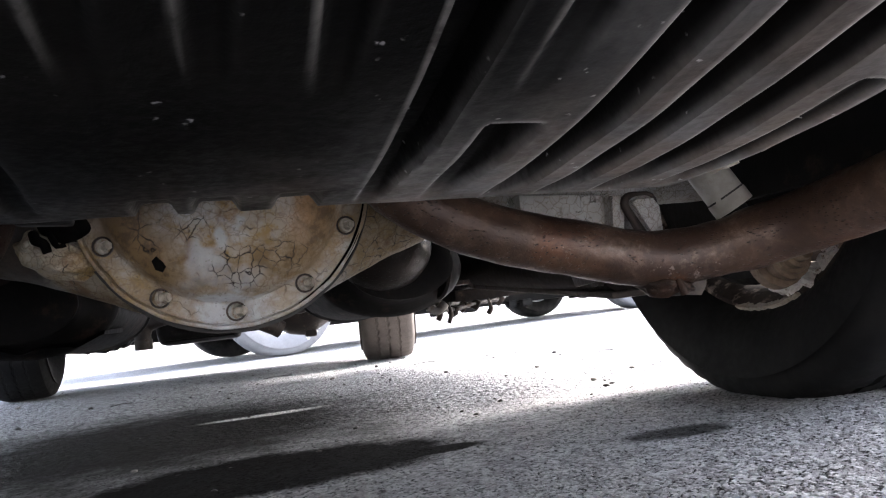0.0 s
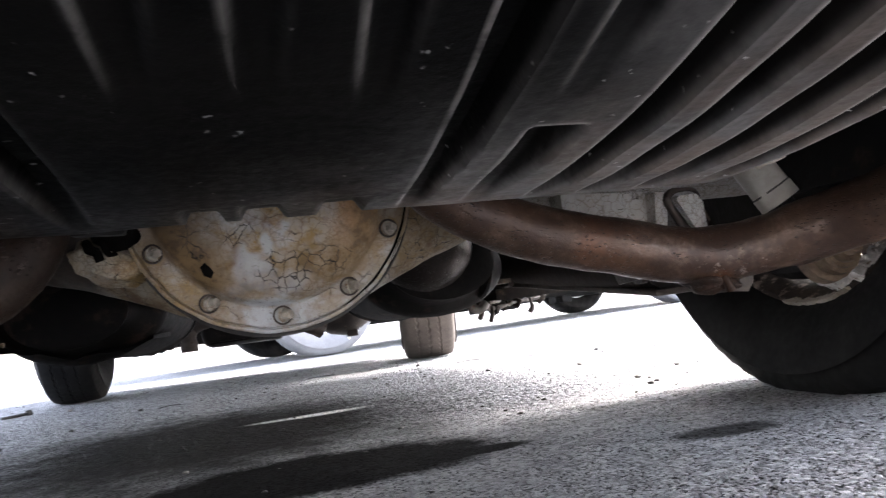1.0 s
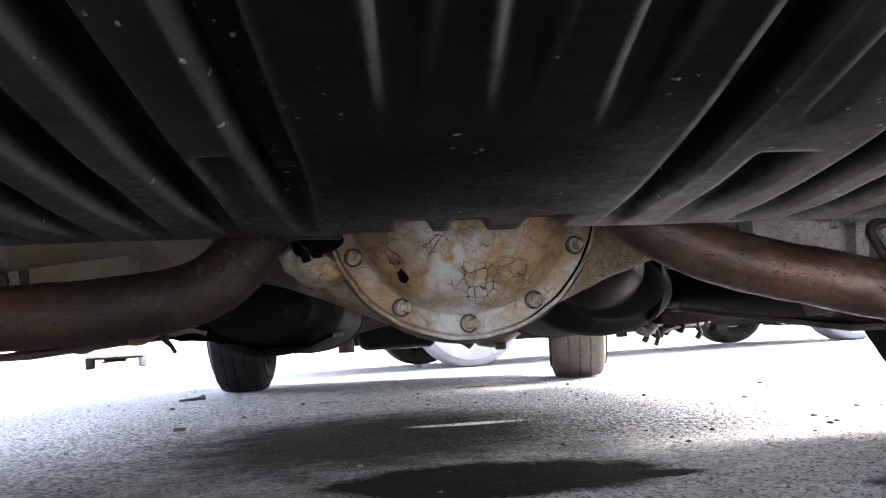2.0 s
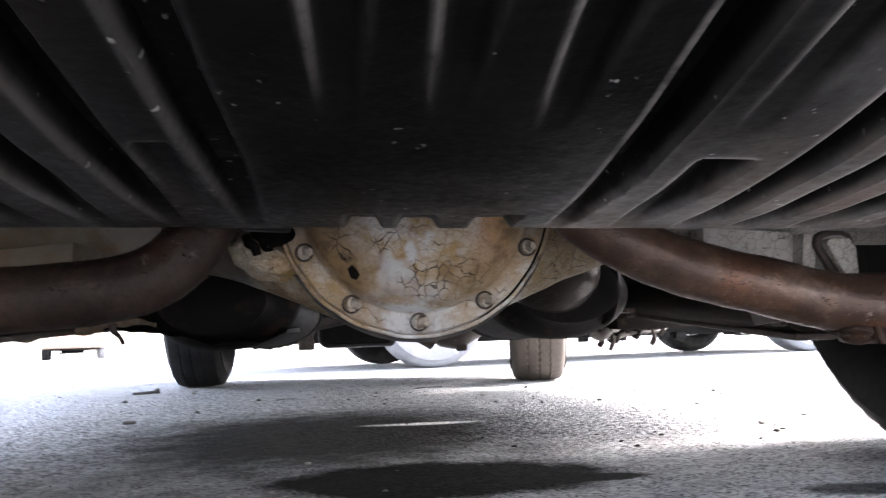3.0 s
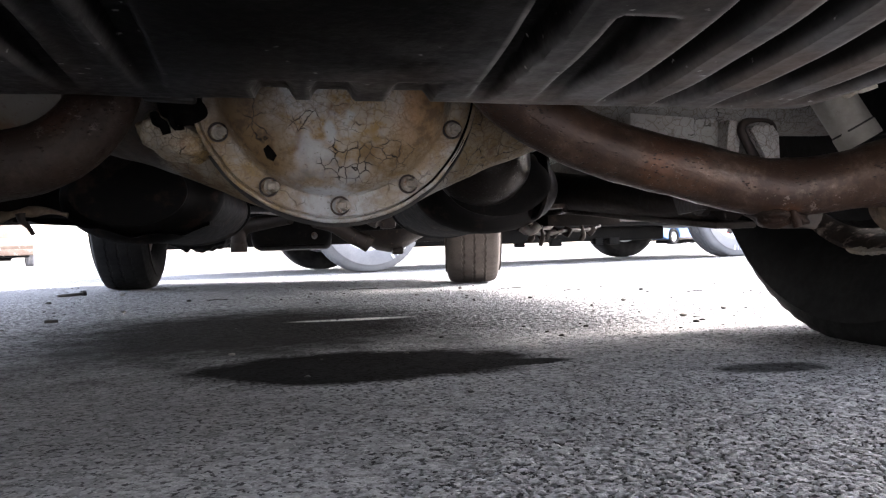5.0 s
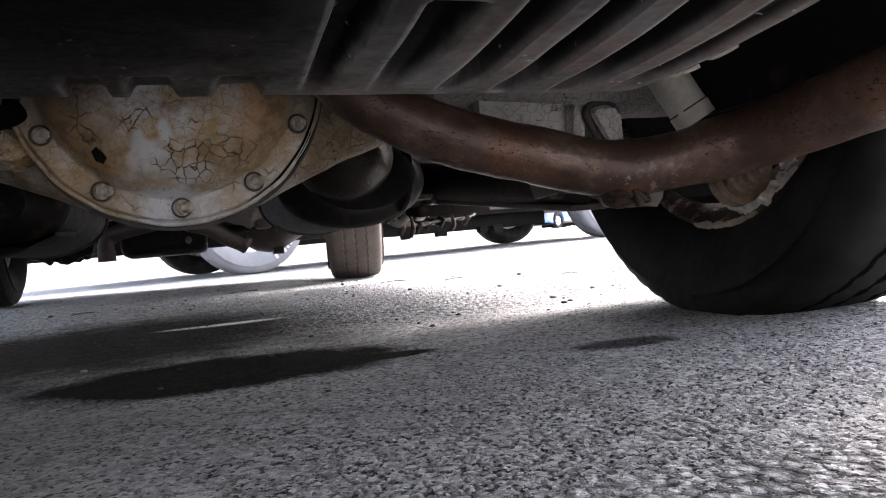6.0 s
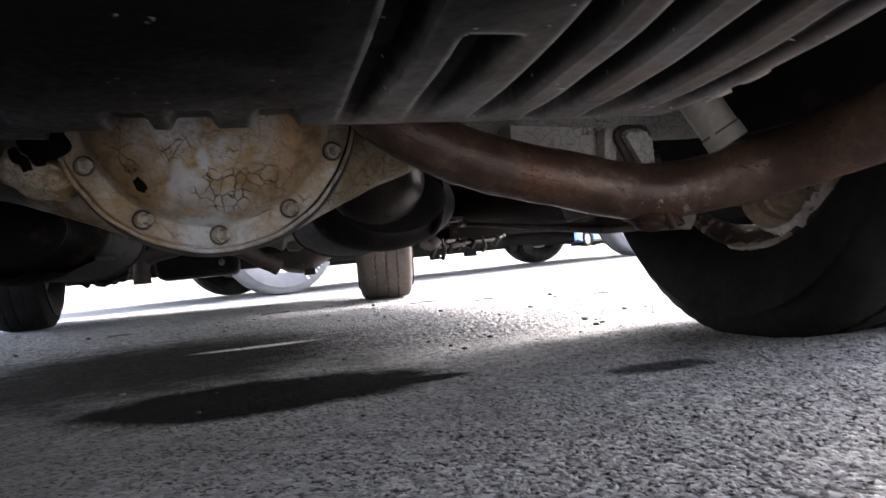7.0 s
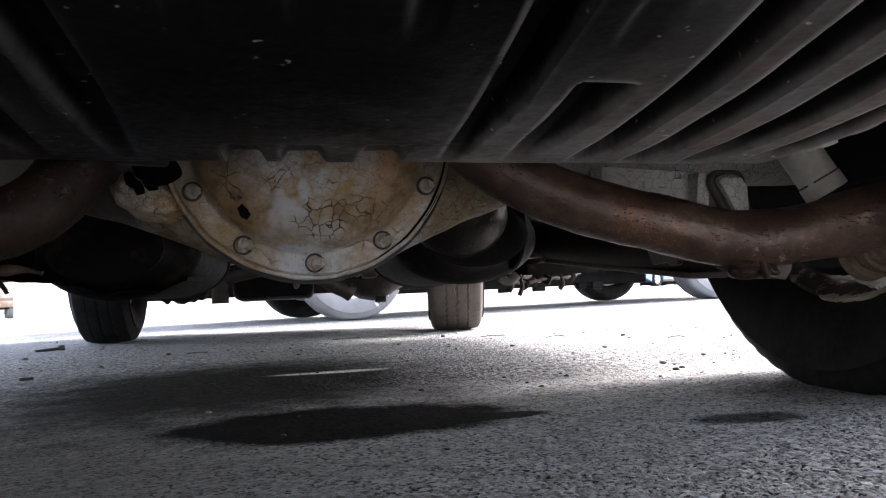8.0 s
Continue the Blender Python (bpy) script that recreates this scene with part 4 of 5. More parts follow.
def spring_perch(s):
    """White bracket pressed from plate, standing on the axle tube, with two cheeks and a bridge."""
    def plate(outline, y0, y1, bevel=0.003):
        return moved(slab([(0.03 + s * (x - 0.03), z) for x, z in outline], -y1, -y0, bevel), pose(0, 0, 0, 0, 0, -90))

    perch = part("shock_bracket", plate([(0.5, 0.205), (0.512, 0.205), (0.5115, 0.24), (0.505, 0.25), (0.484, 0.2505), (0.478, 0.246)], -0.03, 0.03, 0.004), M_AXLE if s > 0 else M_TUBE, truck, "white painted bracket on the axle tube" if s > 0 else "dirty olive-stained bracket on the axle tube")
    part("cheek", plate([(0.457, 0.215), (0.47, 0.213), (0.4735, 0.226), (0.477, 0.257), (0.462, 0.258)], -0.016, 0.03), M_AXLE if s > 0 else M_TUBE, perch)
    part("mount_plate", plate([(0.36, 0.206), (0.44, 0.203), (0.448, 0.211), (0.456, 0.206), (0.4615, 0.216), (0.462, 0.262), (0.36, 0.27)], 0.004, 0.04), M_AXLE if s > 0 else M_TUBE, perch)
    edge = [(0.494, 0.2), (0.484, 0.226), (0.4745, 0.247), (0.483, 0.2555), (0.503, 0.2565), (0.5115, 0.25), (0.514, 0.234)]
    part("rusted_edge", tube([(0.03 + s * (x - 0.03), -0.019, z) for x, z in edge], lambda t: 0.0068 - 0.0038 * t, 12, 0.004, 0.003), M_BROWN, perch, "rusted edge of the bracket")
    # shock absorber leaning inwards
    lower, upper = Vector((0.03 + s * 0.557, -0.055, 0.227)), Vector((0.03 + s * 0.467, -0.02, 0.405))
    shock = part("shock_absorber", tube([lower, lower.lerp(upper, 0.5), upper], 0.0215, 28), M_SHOCK, truck, "pale painted shock absorber")
    part("collar", tube([lower + (upper - lower).normalized() * 0.0155, lower + (upper - lower).normalized() * 0.018], 0.0218, 28, 0.012, 0.0012), M_DARKBIT, shock)
    part("end_cap", tube([lower, lower + (upper - lower).normalized() * 0.016], 0.0226, 28), M_SHOCK, shock)
    part("rod_eye", tube([lower + (lower - upper).normalized() * 0.05, lower], 0.013, 16), M_CHASSIS, shock)
    # lower trailing arm with its axle bracket
    dz = 0.018 if s > 0 else 0.045
    arm = part("trailing_arm", tube([(0.03 + s * 0.47, 0.06, 0.16 + dz), (0.03 + s * 0.47, 0.3, 0.182 + dz * 0.7), (0.03 + s * 0.475, 0.77, 0.242), (0.03 + s * 0.48, 1.05, 0.28)], lambda t: 0.027 + 0.017 * t, 20, 0.03), M_ARM, truck, "dark oily brown trailing arm")
    part("arm_web", box((0.05, 0.9, 0.008), (0.03 + s * 0.475, 0.5, 0.174 + dz * 0.5), 0.003, pose(0, 0, 0, 5.6 - 55 * dz, 0, 0)), M_WEB, arm, "dusty brown-grey lower web")
    part("bush", tube([(0.03 + s * 0.44, 0.075, 0.168 + dz), (0.03 + s * 0.505, 0.075, 0.168 + dz)], 0.026, 20), M_BROWN, arm)
    part("bush_bolt", hex_bolt((0.03 + s * 0.515, 0.03, 0.168 + dz), 0.012, 0.014), M_GREYMETAL, arm)
    for dx in (-0.036, 0.036):
        part("arm_bracket", slab([(0.045, 0.148 + dz), (0.11, 0.145 + dz), (0.13, 0.175 + dz), (0.125, 0.2 + dz), (0.06, 0.2 + dz), (0.035, 0.185 + dz)], 0.03 + s * 0.47 + dx - 0.003, 0.03 + s * 0.47 + dx + 0.003, 0.001), M_BROWN, arm)
    return perch


spring_perch(1)
spring_perch(-1)


def exhaust(s):
    """Rusty tailpipe that drops over the axle and runs out to the side, with its silencer ahead of the axle."""
    def q(x, y, z):
        return (0.03 + s * (x - 0.03), y, z)

    if s > 0:
        line = [q(0.31, 0.45, 0.25), q(0.29, 0.3, 0.36), q(0.24, 0.12, 0.43), q(0.2, -0.01, 0.4), q(0.178, -0.066, 0.335), q(0.205, -0.075, 0.275), q(0.285, -0.075, 0.2275), q(0.38, -0.082, 0.199),
                q(0.455, -0.09, 0.1805), q(0.53, -0.107, 0.184), q(0.587, -0.16, 0.198), q(0.612, -0.27, 0.2165), q(0.632, -0.415, 0.236), q(0.645, -0.53, 0.245), q(0.65, -0.75, 0.27)]
    else:
        line = [q(0.33, 0.45, 0.25), q(0.3, 0.3, 0.36), q(0.27, 0.12, 0.43), q(0.235, -0.01, 0.4), q(0.211, -0.055, 0.335), q(0.211, -0.068, 0.29), q(0.223, -0.078, 0.252), q(0.26, -0.085, 0.221), q(0.325, -0.09, 0.209),
                q(0.42, -0.1, 0.205), q(0.51, -0.12, 0.206), q(0.59, -0.19, 0.213), q(0.625, -0.33, 0.228), q(0.64, -0.53, 0.245), q(0.65, -0.75, 0.27)]
    r = (lambda t: 0.0282 + 0.0028 * min(1.0, max(0.0, (t - 0.6) / 0.01)) + 0.0017 * min(1.0, max(0.0, (t - 0.63) / 0.12))) if s > 0 else 0.0295
    pipe = part("exhaust_pipe", tube(line, r, 36, 0.01, 0.0012), M_PIPE if s > 0 else M_DARKPIPE, truck, "brown rusted exhaust pipe with flaking scale", 60)
    if s > 0:                       # crumpled hanger bracket under the bend
        lump = bmesh.new()
        bmesh.ops.create_icosphere(lump, subdivisions=4, radius=1.0)
        for v in lump.verts:
            v.co *= 1 + 0.4 * noise.noise(v.co * 1.7 + Vector((3, 1, 7)))
            v.co = Vector((v.co.x * 0.03, v.co.y * 0.02, v.co.z * 0.013))
        hanger = part("hanger_bracket", moved(lump, Matrix.Translation((0.468, -0.09, 0.154)) @ pose(0, 0, 0, 0, 8, -10)), M_DARKPIPE, pipe, "crumpled rusty hanger bracket")
        fold = slab([(0.478, 0.162), (0.515, 0.163), (0.511, 0.147), (0.505, 0.1385), (0.484, 0.14), (0.474, 0.1435)], 0.07, 0.098, 0.003)
        for v in fold.verts:
            v.co += Vector((0.002, 0.002, 0.002)) * noise.noise(v.co * 80)
        part("folded_plate", moved(fold, pose(0, 0, 0, 0, 0, -90)), M_WEB, hanger, "dusty brown folded plate")
        strap = [(0.47, -0.1, 0.172), (0.474, -0.106, 0.155), (0.48, -0.104, 0.142)]
        part("strap_edge", tube(strap, 0.0042, 10, 0.004, 0.002), M_DARKPIPE, hanger)
    can = bmesh.new()
    rings = []
    cx, cz = q(0.305, 0, 0)[0], 0.229
    for y, f in ((0.39, 0.2), (0.392, 0.62), (0.396, 0.7), (0.404, 0.7), (0.408, 0.62), (0.44, 0.7), (0.462, 0.8), (0.47, 0.93), (0.48, 1.0), (0.49, 1.045), (0.5, 1.045), (0.505, 0.99), (0.56, 1.0), (0.9, 1.0), (0.96, 1.0), (0.965, 1.04), (0.975, 1.04), (0.98, 0.9), (0.985, 0.25)):
        ring = []
        for k in range(56):
            a = 2 * math.pi * k / 56
            ring.append(can.verts.new((cx + 0.118 * f * math.cos(a), y, cz + 0.072 * f * math.sin(a))))
        rings.append(ring)
    for a, b in zip(rings, rings[1:]):
        for k in range(56):
            can.faces.new((a[k], a[(k + 1) % 56], b[(k + 1) % 56], b[k]))
    can.faces.new(rings[0][::-1]), can.faces.new(rings[-1])
    bmesh.ops.recalc_face_normals(can, faces=can.faces)
    box_ = part("silencer", can, M_MUFFLER, truck, "sooty dark oval exhaust silencer", 35)
    if s > 0:                       # the brown inlet elbow bulges out behind the can
        elbow = bmesh.new()
        bmesh.ops.create_icosphere(elbow, subdivisions=4, radius=0.068)
        for v in elbow.verts:
            v.co.x *= 1.12
            v.co += v.co.normalized() * 0.003 * noise.noise(v.co * 25)
        part("inlet_elbow", moved(elbow, Matrix.Translation((0.28, 0.4, 0.262))), M_ELBOW, box_, "brown rusted inlet elbow")
        part("end_rim", lathe([(0.0, 0.045), (0.0, 0.064), (0.004, 0.067), (0.01, 0.064), (0.01, 0.045)], 40, Matrix.Translation((0.374, 0.47, 0.24)) @ pose(0, 0, 0, 0, 0, 8), closed=True), M_MUFFLER, box_)
    else:                           # a ragged heat shield hangs along the other can
        shield = bmesh.new()
        n = 60
        lo = [(-0.45 + 0.31 * i / n, 0.45 + 0.012 * noise.noise((i * 0.3, s, 0)), 0.197 - 0.038 * i / n + 0.004 * noise.noise((i * 0.25, s, 5)) - 0.009 * math.exp(-((i - 37) / 5.0) ** 2) + 0.02 * max(0, i - 52) / 8) for i in range(n + 1)]
        ringed = [[shield.verts.new((x, y + dy, z + dz)) for x, y, z in lo] for dy, dz in ((0, 0), (0.2, 0.004), (0.2, 0.012), (0.012, 0.006))]
        for r0, r1 in zip(ringed, ringed[1:] + ringed[:1]):
            for i in range(n):
                shield.faces.new((r0[i], r0[i + 1], r1[i + 1], r1[i]))
        for i in (0, n):
            shield.faces.new([r[i] for r in ringed])
        bmesh.ops.recalc_face_normals(shield, faces=shield.faces)
        part("heat_shield", shield, M_CHASSIS, box_, "thin ragged heat shield")
    part("hanger_strap", box((0.012, 0.03, 0.22), (cx + s * 0.1, 0.52, 0.33), 0.003, pose(0, 0, 0, 0, s * 8, 0)), M_CHASSIS, box_)
    if s > 0:
        part("clamp", tube([(cx + s * 0.06, 0.5, 0.163), (cx + s * 0.075, 0.5, 0.155), (cx + s * 0.09, 0.5, 0.166)], 0.008, 10), M_GREYMETAL, box_)
    part("front_pipe", tube([(cx, 0.97, cz), (cx - s * 0.02, 1.2, 0.25), (cx - s * 0.08, 1.6, 0.28), (cx - s * 0.12, 2.2, 0.3)], 0.026, 20, 0.04), M_PIPE, box_)


exhaust(1)
exhaust(-1)
part("brake_hose", tube([(0.722, -0.05, 0.4), (0.729, -0.05, 0.334), (0.7325, -0.05, 0.308), (0.731, -0.05, 0.285), (0.724, -0.04, 0.25), (0.7, -0.03, 0.23)], lambda t: 0.0045 + 0.0012 * math.sin(40 * t), 12, 0.006, 0.001), M_GREYMETAL, truck, "dusty grey brake hose")


def chassis():
    for s in (-1, 1):
        rail = part("frame_rail", box((0.07, 3.95, 0.1), (s * 0.585, 0.97, 0.415), 0.01), M_CHASSIS, truck)
        part("body_mount", box((0.1, 0.09, 0.06), (s * 0.66, 0.9, 0.41), 0.01), M_CHASSIS, rail)
        part("body_mount", box((0.1, 0.09, 0.06), (s * 0.66, 1.9, 0.41), 0.01), M_CHASSIS, rail)
    cross = part("gearbox_crossmember", slab([(1.22, 0.36), (1.24, 0.255), (1.28, 0.245), (1.36, 0.245), (1.4, 0.26), (1.42, 0.36)], -0.5, 0.5, 0.012), M_CHASSIS, truck)
    part("mount_bolt", hex_bolt((0.1, 1.235, 0.28), 0.012, 0.012), M_GREYMETAL, cross)
    # transfer case: a ribbed cast bowl with its drain boss
    bm = lathe([(-0.2, 0.03), (-0.195, 0.07), (-0.17, 0.105), (-0.12, 0.125), (-0.02, 0.135), (0.0, 0.145), (0.02, 0.145), (0.03, 0.13), (0.12, 0.115), (0.18, 0.085), (0.2, 0.03)], 40,
               Matrix.Translation((0.2, 1.72, 0.36)) @ pose(0, 0, 0, 0, 0, 90), lambda i, k, x, r: (x, r * (1.08 if k % 5 == 0 else 1.0)))
    case = part("transfer_case", bm, M_BROWN, truck, "oily brown cast transfer case")
    part("drain_boss", box((0.05, 0.06, 0.05), (0.24, 1.72, 0.225), 0.012), M_BROWN, case)
    # front axle with its offset differential
    fa = part("front_axle", tube([(-0.6, 2.76, 0.3), (-0.2, 2.76, 0.29), (0.2, 2.76, 0.29), (0.6, 2.76, 0.3)], 0.04, 20, 0.05), M_CHASSIS, truck)
    part("front_differential", lathe([(-0.2, 0.045), (-0.13, 0.085), (-0.06, 0.128), (0.0, 0.14), (0.05, 0.13), (0.12, 0.09), (0.2, 0.05)], 36, Matrix.Translation((0.33, 2.72, 0.262))), M_BROWN, fa, "oily brown front differential")
    part("drain_plug", box((0.05, 0.05, 0.03), (0.36, 2.68, 0.128), 0.008), M_BROWN, fa)
    part("tie_rod", tube([(-0.62, 2.6, 0.26), (-0.3, 2.58, 0.235), (0.3, 2.58, 0.235), (0.62, 2.6, 0.26)], 0.016, 14, 0.05), M_CHASSIS, fa)
    for x, z, w in ((-0.47, 0.205, 0.075), (-0.545, 0.215, 0.055), (-0.4, 0.222, 0.05)):
        lump = bmesh.new()
        bmesh.ops.create_icosphere(lump, subdivisions=4, radius=1.0)
        for v in lump.verts:
            v.co *= 1 + 0.3 * noise.noise(v.co * 2.2 + Vector((x * 40, 0, 0)))
            v.co = Vector((x + v.co.x * w, 2.66 + v.co.y * 0.06, z + v.co.z * 0.055))
        part("steering_knuckle", lump, M_CHASSIS, fa)
    part("steering_knuckle", box((0.09, 0.12, 0.12), (0.46, 2.45, 0.25), 0.03, None, 3), M_CHASSIS, fa)
    # engine sump guard
    sump = part("sump_guard", slab([(2.38, 0.3), (2.4, 0.19), (2.43, 0.165), (2.48, 0.15), (2.62, 0.145), (2.66, 0.17), (2.68, 0.3)], -0.25, 0.07, 0.035, 4), M_CHASSIS, truck)
    part("guard_lip", box((0.26, 0.012, 0.008), (-0.09, 2.43, 0.163), 0.003), M_CHASSIS, sump)
    part("guard_bolt", hex_bolt((0.0, 2.385, 0.2), 0.01, 0.01), M_GREYMETAL, sump)
    # bent outlet tubes on either side of the guard
    left = part("outlet_tube", tube([(-0.085, 2.207, 0.271), (-0.176, 2.253, 0.257), (-0.258, 2.298, 0.239), (-0.283, 2.298, 0.207), (-0.285, 2.298, 0.171)], 0.029, 20), M_BROWN, truck, "brown bent outlet tube")
    part("outlet_sleeve", tube([(-0.285, 2.298, 0.18), (-0.285, 2.298, 0.143)], 0.032, 20), M_WEB, left)
    right = part("outlet_tube", tube([(0.006, 2.207, 0.257), (0.079, 2.253, 0.235), (0.143, 2.28, 0.194), (0.207, 2.298, 0.162)], 0.031, 20), M_BROWN, truck, "brown bent outlet tube")
    part("outlet_sleeve", tube([(0.193, 2.295, 0.171), (0.214, 2.3, 0.157)], 0.034, 20), M_BROWN, right)
    # driveshaft to the rear axle
    shaft = part("driveshaft", tube([(AX, 0.24, 0.315), (0.08, 0.8, 0.33), (0.16, 1.5, 0.34)], 0.035, 20, 0.05), M_CHASSIS, truck)
    part("universal_joint", box((0.09, 0.07, 0.09), (AX, 0.24, 0.315), 0.02, None, 3), M_BROWN, shaft)
    # unseen panels added ahead of the front wheels to block sun
    for s in (-1, 1):
        part("side_baffle", box((0.02, 0.3, 0.2), (s * 0.8, 2.93, 0.33), 0.006), M_CHASSIS, truck)
    part("floor_pan", box((1.24, 3.9, 0.02), (0.0, 1.0, 0.478), 0.005), M_CHASSIS, truck)
    for s in (-1, 1):
        part("wheel_house", box((0.012, 0.98, 0.42), (s * 0.632, 0.1, 0.62), 0.004), M_CHASSIS, truck)
        # lower panels added to black out the wheel well, in place of its shade
        part("wheel_house", box((0.012, 0.4, 0.325), (s * 0.615, -0.19, 0.3975), 0.004), M_CHASSIS, truck)
        part("wheel_house", box((0.012, 0.6, 0.12), (s * 0.618, 0.31, 0.42), 0.004), M_CHASSIS, truck)
        part("wheel_house", box((0.012, 0.98, 0.42), (s * 0.5, 2.42, 0.62), 0.004), M_CHASSIS, truck)
    for k, (dx, dz) in enumerate(((0.0, 0.0), (0.035, -0.004), (0.07, 0.006), (0.1, -0.001))):
        line = part("brake_pipe", tube([(0.44 + dx, 0.6, 0.2 + dz), (0.5 + dx, 1.0, 0.2 + dz), (0.57 + dx, 1.5, 0.208 + dz), (0.6 + dx, 2.0, 0.26)], 0.004 + 0.0015 * (k % 2), 10, 0.03, 0.0015), M_BROWN, truck)
        part("pipe_clip", box((0.03, 0.02, 0.014), (0.5 + dx, 1.0 + 0.06 * k, 0.2 + dz), 0.004), M_BROWN, line)
    tray = part("guard_strip", slab([(0.55, 0.196), (1.9, 0.216), (1.9, 0.222), (0.55, 0.204)], 0.4, 0.46, 0.002), M_BROWN, truck, "rusty brown guard strip")
    for k in range(7):
        part("rust_scale", box((0.02 + 0.01 * (k % 3), 0.05, 0.006), (0.43 + 0.012 * (k % 2), 0.62 + 0.14 * k, 0.194 + 0.0023 * k), 0.002, pose(0, 0, 0, 0, 15 * (k % 3 - 1), 20 * k)), M_BROWN, tray)
    # crumpled hoses, a strap and loose cable ends along the right frame rail
    hoses = (((0.395, 0.62, 0.168), (0.43, 0.7, 0.174), (0.455, 0.8, 0.166), (0.5, 0.9, 0.176), (0.545, 1.0, 0.172), (0.6, 1.12, 0.18)), 0.0085, M_WEB), (((0.41, 0.66, 0.183), (0.44, 0.76, 0.187), (0.5, 0.86, 0.18), (0.53, 0.98, 0.19)), 0.0065, M_BROWN), (
        ((0.39, 0.58, 0.156), (0.47, 0.72, 0.155), (0.56, 0.86, 0.162), (0.67, 1.02, 0.166), (0.74, 1.15, 0.176)), 0.0045, M_ARM), (((0.43, 0.7, 0.158), (0.45, 0.74, 0.163), (0.49, 0.8, 0.154), (0.53, 0.86, 0.161), (0.57, 0.93, 0.158)), 0.005, M_BROWN)
    for pts, r, mat in hoses:
        hose = part("hose", tube(pts, r, 12, 0.012, r * 0.9), mat, truck, "crumpled dirty hose")
        for k in (1, 2, 3):
            x, y, z = pts[k]
            part("hose_clip", box((0.012, 0.02, 0.016 + 0.003 * k), (x, y, z - 0.003), 0.005, pose(0, 0, 0, 15 * k, 10, 30 * k)), M_ARM, hose)
    for x, y, z, l in ((0.41, 0.61, 0.16, 0.022), (0.428, 0.6, 0.158, 0.028), (0.512, 0.62, 0.156, 0.018)):
        part("cable_end", tube([(x, y, z + 0.01), (x + 0.003, y, z - l * 0.4), (x - 0.002, y + 0.004, z - l)], 0.0045, 10, 0.004, 0.003), M_WEB, truck, "loose dusty cable end")
    # ragged rusty lip and a hanging tag along the left arm
    lip = part("rusted_lip", tube([(-0.563, 0.34, 0.180), (-0.532, 0.34, 0.184), (-0.487, 0.34, 0.185), (-0.448, 0.34, 0.189), (-0.409, 0.34, 0.192), (-0.366, 0.34, 0.198), (-0.339, 0.34, 0.200), (-0.311, 0.34, 0.194)], lambda t: 0.005 + 0.003 * math.sin(math.pi * t), 12, 0.006, 0.006), M_CYL, truck, "ragged tan rusted lip under the arm")
    part("hanging_tag", tube([(-0.368, 0.33, 0.197), (-0.366, 0.33, 0.187), (-0.358, 0.33, 0.179), (-0.352, 0.33, 0.168)], lambda t: 0.0065 - 0.004 * t, 10, 0.005, 0.002), M_WEB, lip)
    part("under_strip", slab([(0.7, 0.168), (1.5, 0.196), (1.5, 0.204), (0.7, 0.19)], 0.47, 0.62, 0.003), M_ARM, truck, "dark bent underbody strip")
    drip = [(0.607, -0.2, 0.372), (0.607, -0.202, 0.355), (0.606, -0.2, 0.338), (0.607, -0.199, 0.325)]
    part("sealant_drip", tube([(x, y + 0.035, z) for x, y, z in drip], 0.004, 8, 0.004, 0.004), M_FLAKE, truck, "thin white drip of sealant")


chassis()


def arch(cy, cz, r, z0, n=14):
    """Points of a wheel opening, front to rear along falling y."""
    a0 = math.asin((z0 - cz) / r)
    return [(cy + r * math.cos(a0 + (math.pi - 2 * a0) * i / n), cz + r * math.sin(a0 + (math.pi - 2 * a0) * i / n)) for i in range(n + 1)]


def truck_body():
    low = 0.4
    outline = [(-1.02, low + 0.05), (-1.02, 1.0), (3.08, 0.98), (3.1, 0.6), (3.06, low + 0.02), *arch(2.42, 0.34, 0.44, low), *arch(0.1, 0.32, 0.44, low)]
    body = part("body", slab(outline, -0.88, 0.88, 0.03, 3), M_GREENCAR, truck, "dark green body shell", 35)
    for s in (-1, 1):
        part("sill", box((0.08, 1.5, 0.15 + 0.02 * (s + 1)), (s * 0.84, 1.26, 0.36 - 0.01 * (s + 1)), 0.02), M_CHASSIS, body)
    cab = part("cabin", slab([(-0.97, 1.0), (-0.9, 1.72), (1.75, 1.74), (2.2, 1.0)], -0.78, 0.78, 0.05, 3), M_GREENCAR, truck)
    for s in (-1, 1):
        for y0, y1 in ((-0.85, 0.25), (0.33, 0.95), (1.03, 1.85)):
            part("side_window", slab([(y0, 1.08), (y0, 1.62), (min(y1, 1.62), 1.62), (y1, 1.08)], s * 0.776, s * 0.786, 0.003), M_GLASS, cab)
    part("rear_bumper", box((1.7, 0.12, 0.16), (0, -1.05, 0.48), 0.03, None, 3), M_PLASTIC, truck)
    bumper = part("front_bumper", box((1.74, 0.14, 0.16), (0, 3.05, 0.41), 0.03, None, 3), M_PLASTIC, truck)
    # hidden panel below the bumper, added to block light from ahead
    part("front_baffle", box((1.5, 0.02, 0.19), (0, 3.0, 0.262), 0.006, pose(0, 0, 0, 12, 0, 0)), M_CHASSIS, bumper)


truck_body()
for s in (-1, 1):
    wheel(truck, (s * 0.768, 0.078, 0.343), 0.11, 0.357, 0.235, 0.0, s, M_OLDRIM, M_BLACKTYRE, "black rear tyre on a rusty pale rim", 3, 8, 0.66, 0.79, 0.004)
wheel(truck, (0.645, 2.42, 0.319), 0.104, 0.335, 0.195, -9.0, 1, M_RIM, M_DUSTY, "dusty brown front tyre", 4, 8, 0.55, 0.8, 0.0035)
wheel(truck, (-0.705, 2.42, 0.344), 0.094, 0.335, 0.195, 3.0, -1, M_RIM, M_BLACKTYRE, "black front tyre turned slightly", 4, 8, 0.55, 0.8, 0.0015)

# ---- other vehicles ----


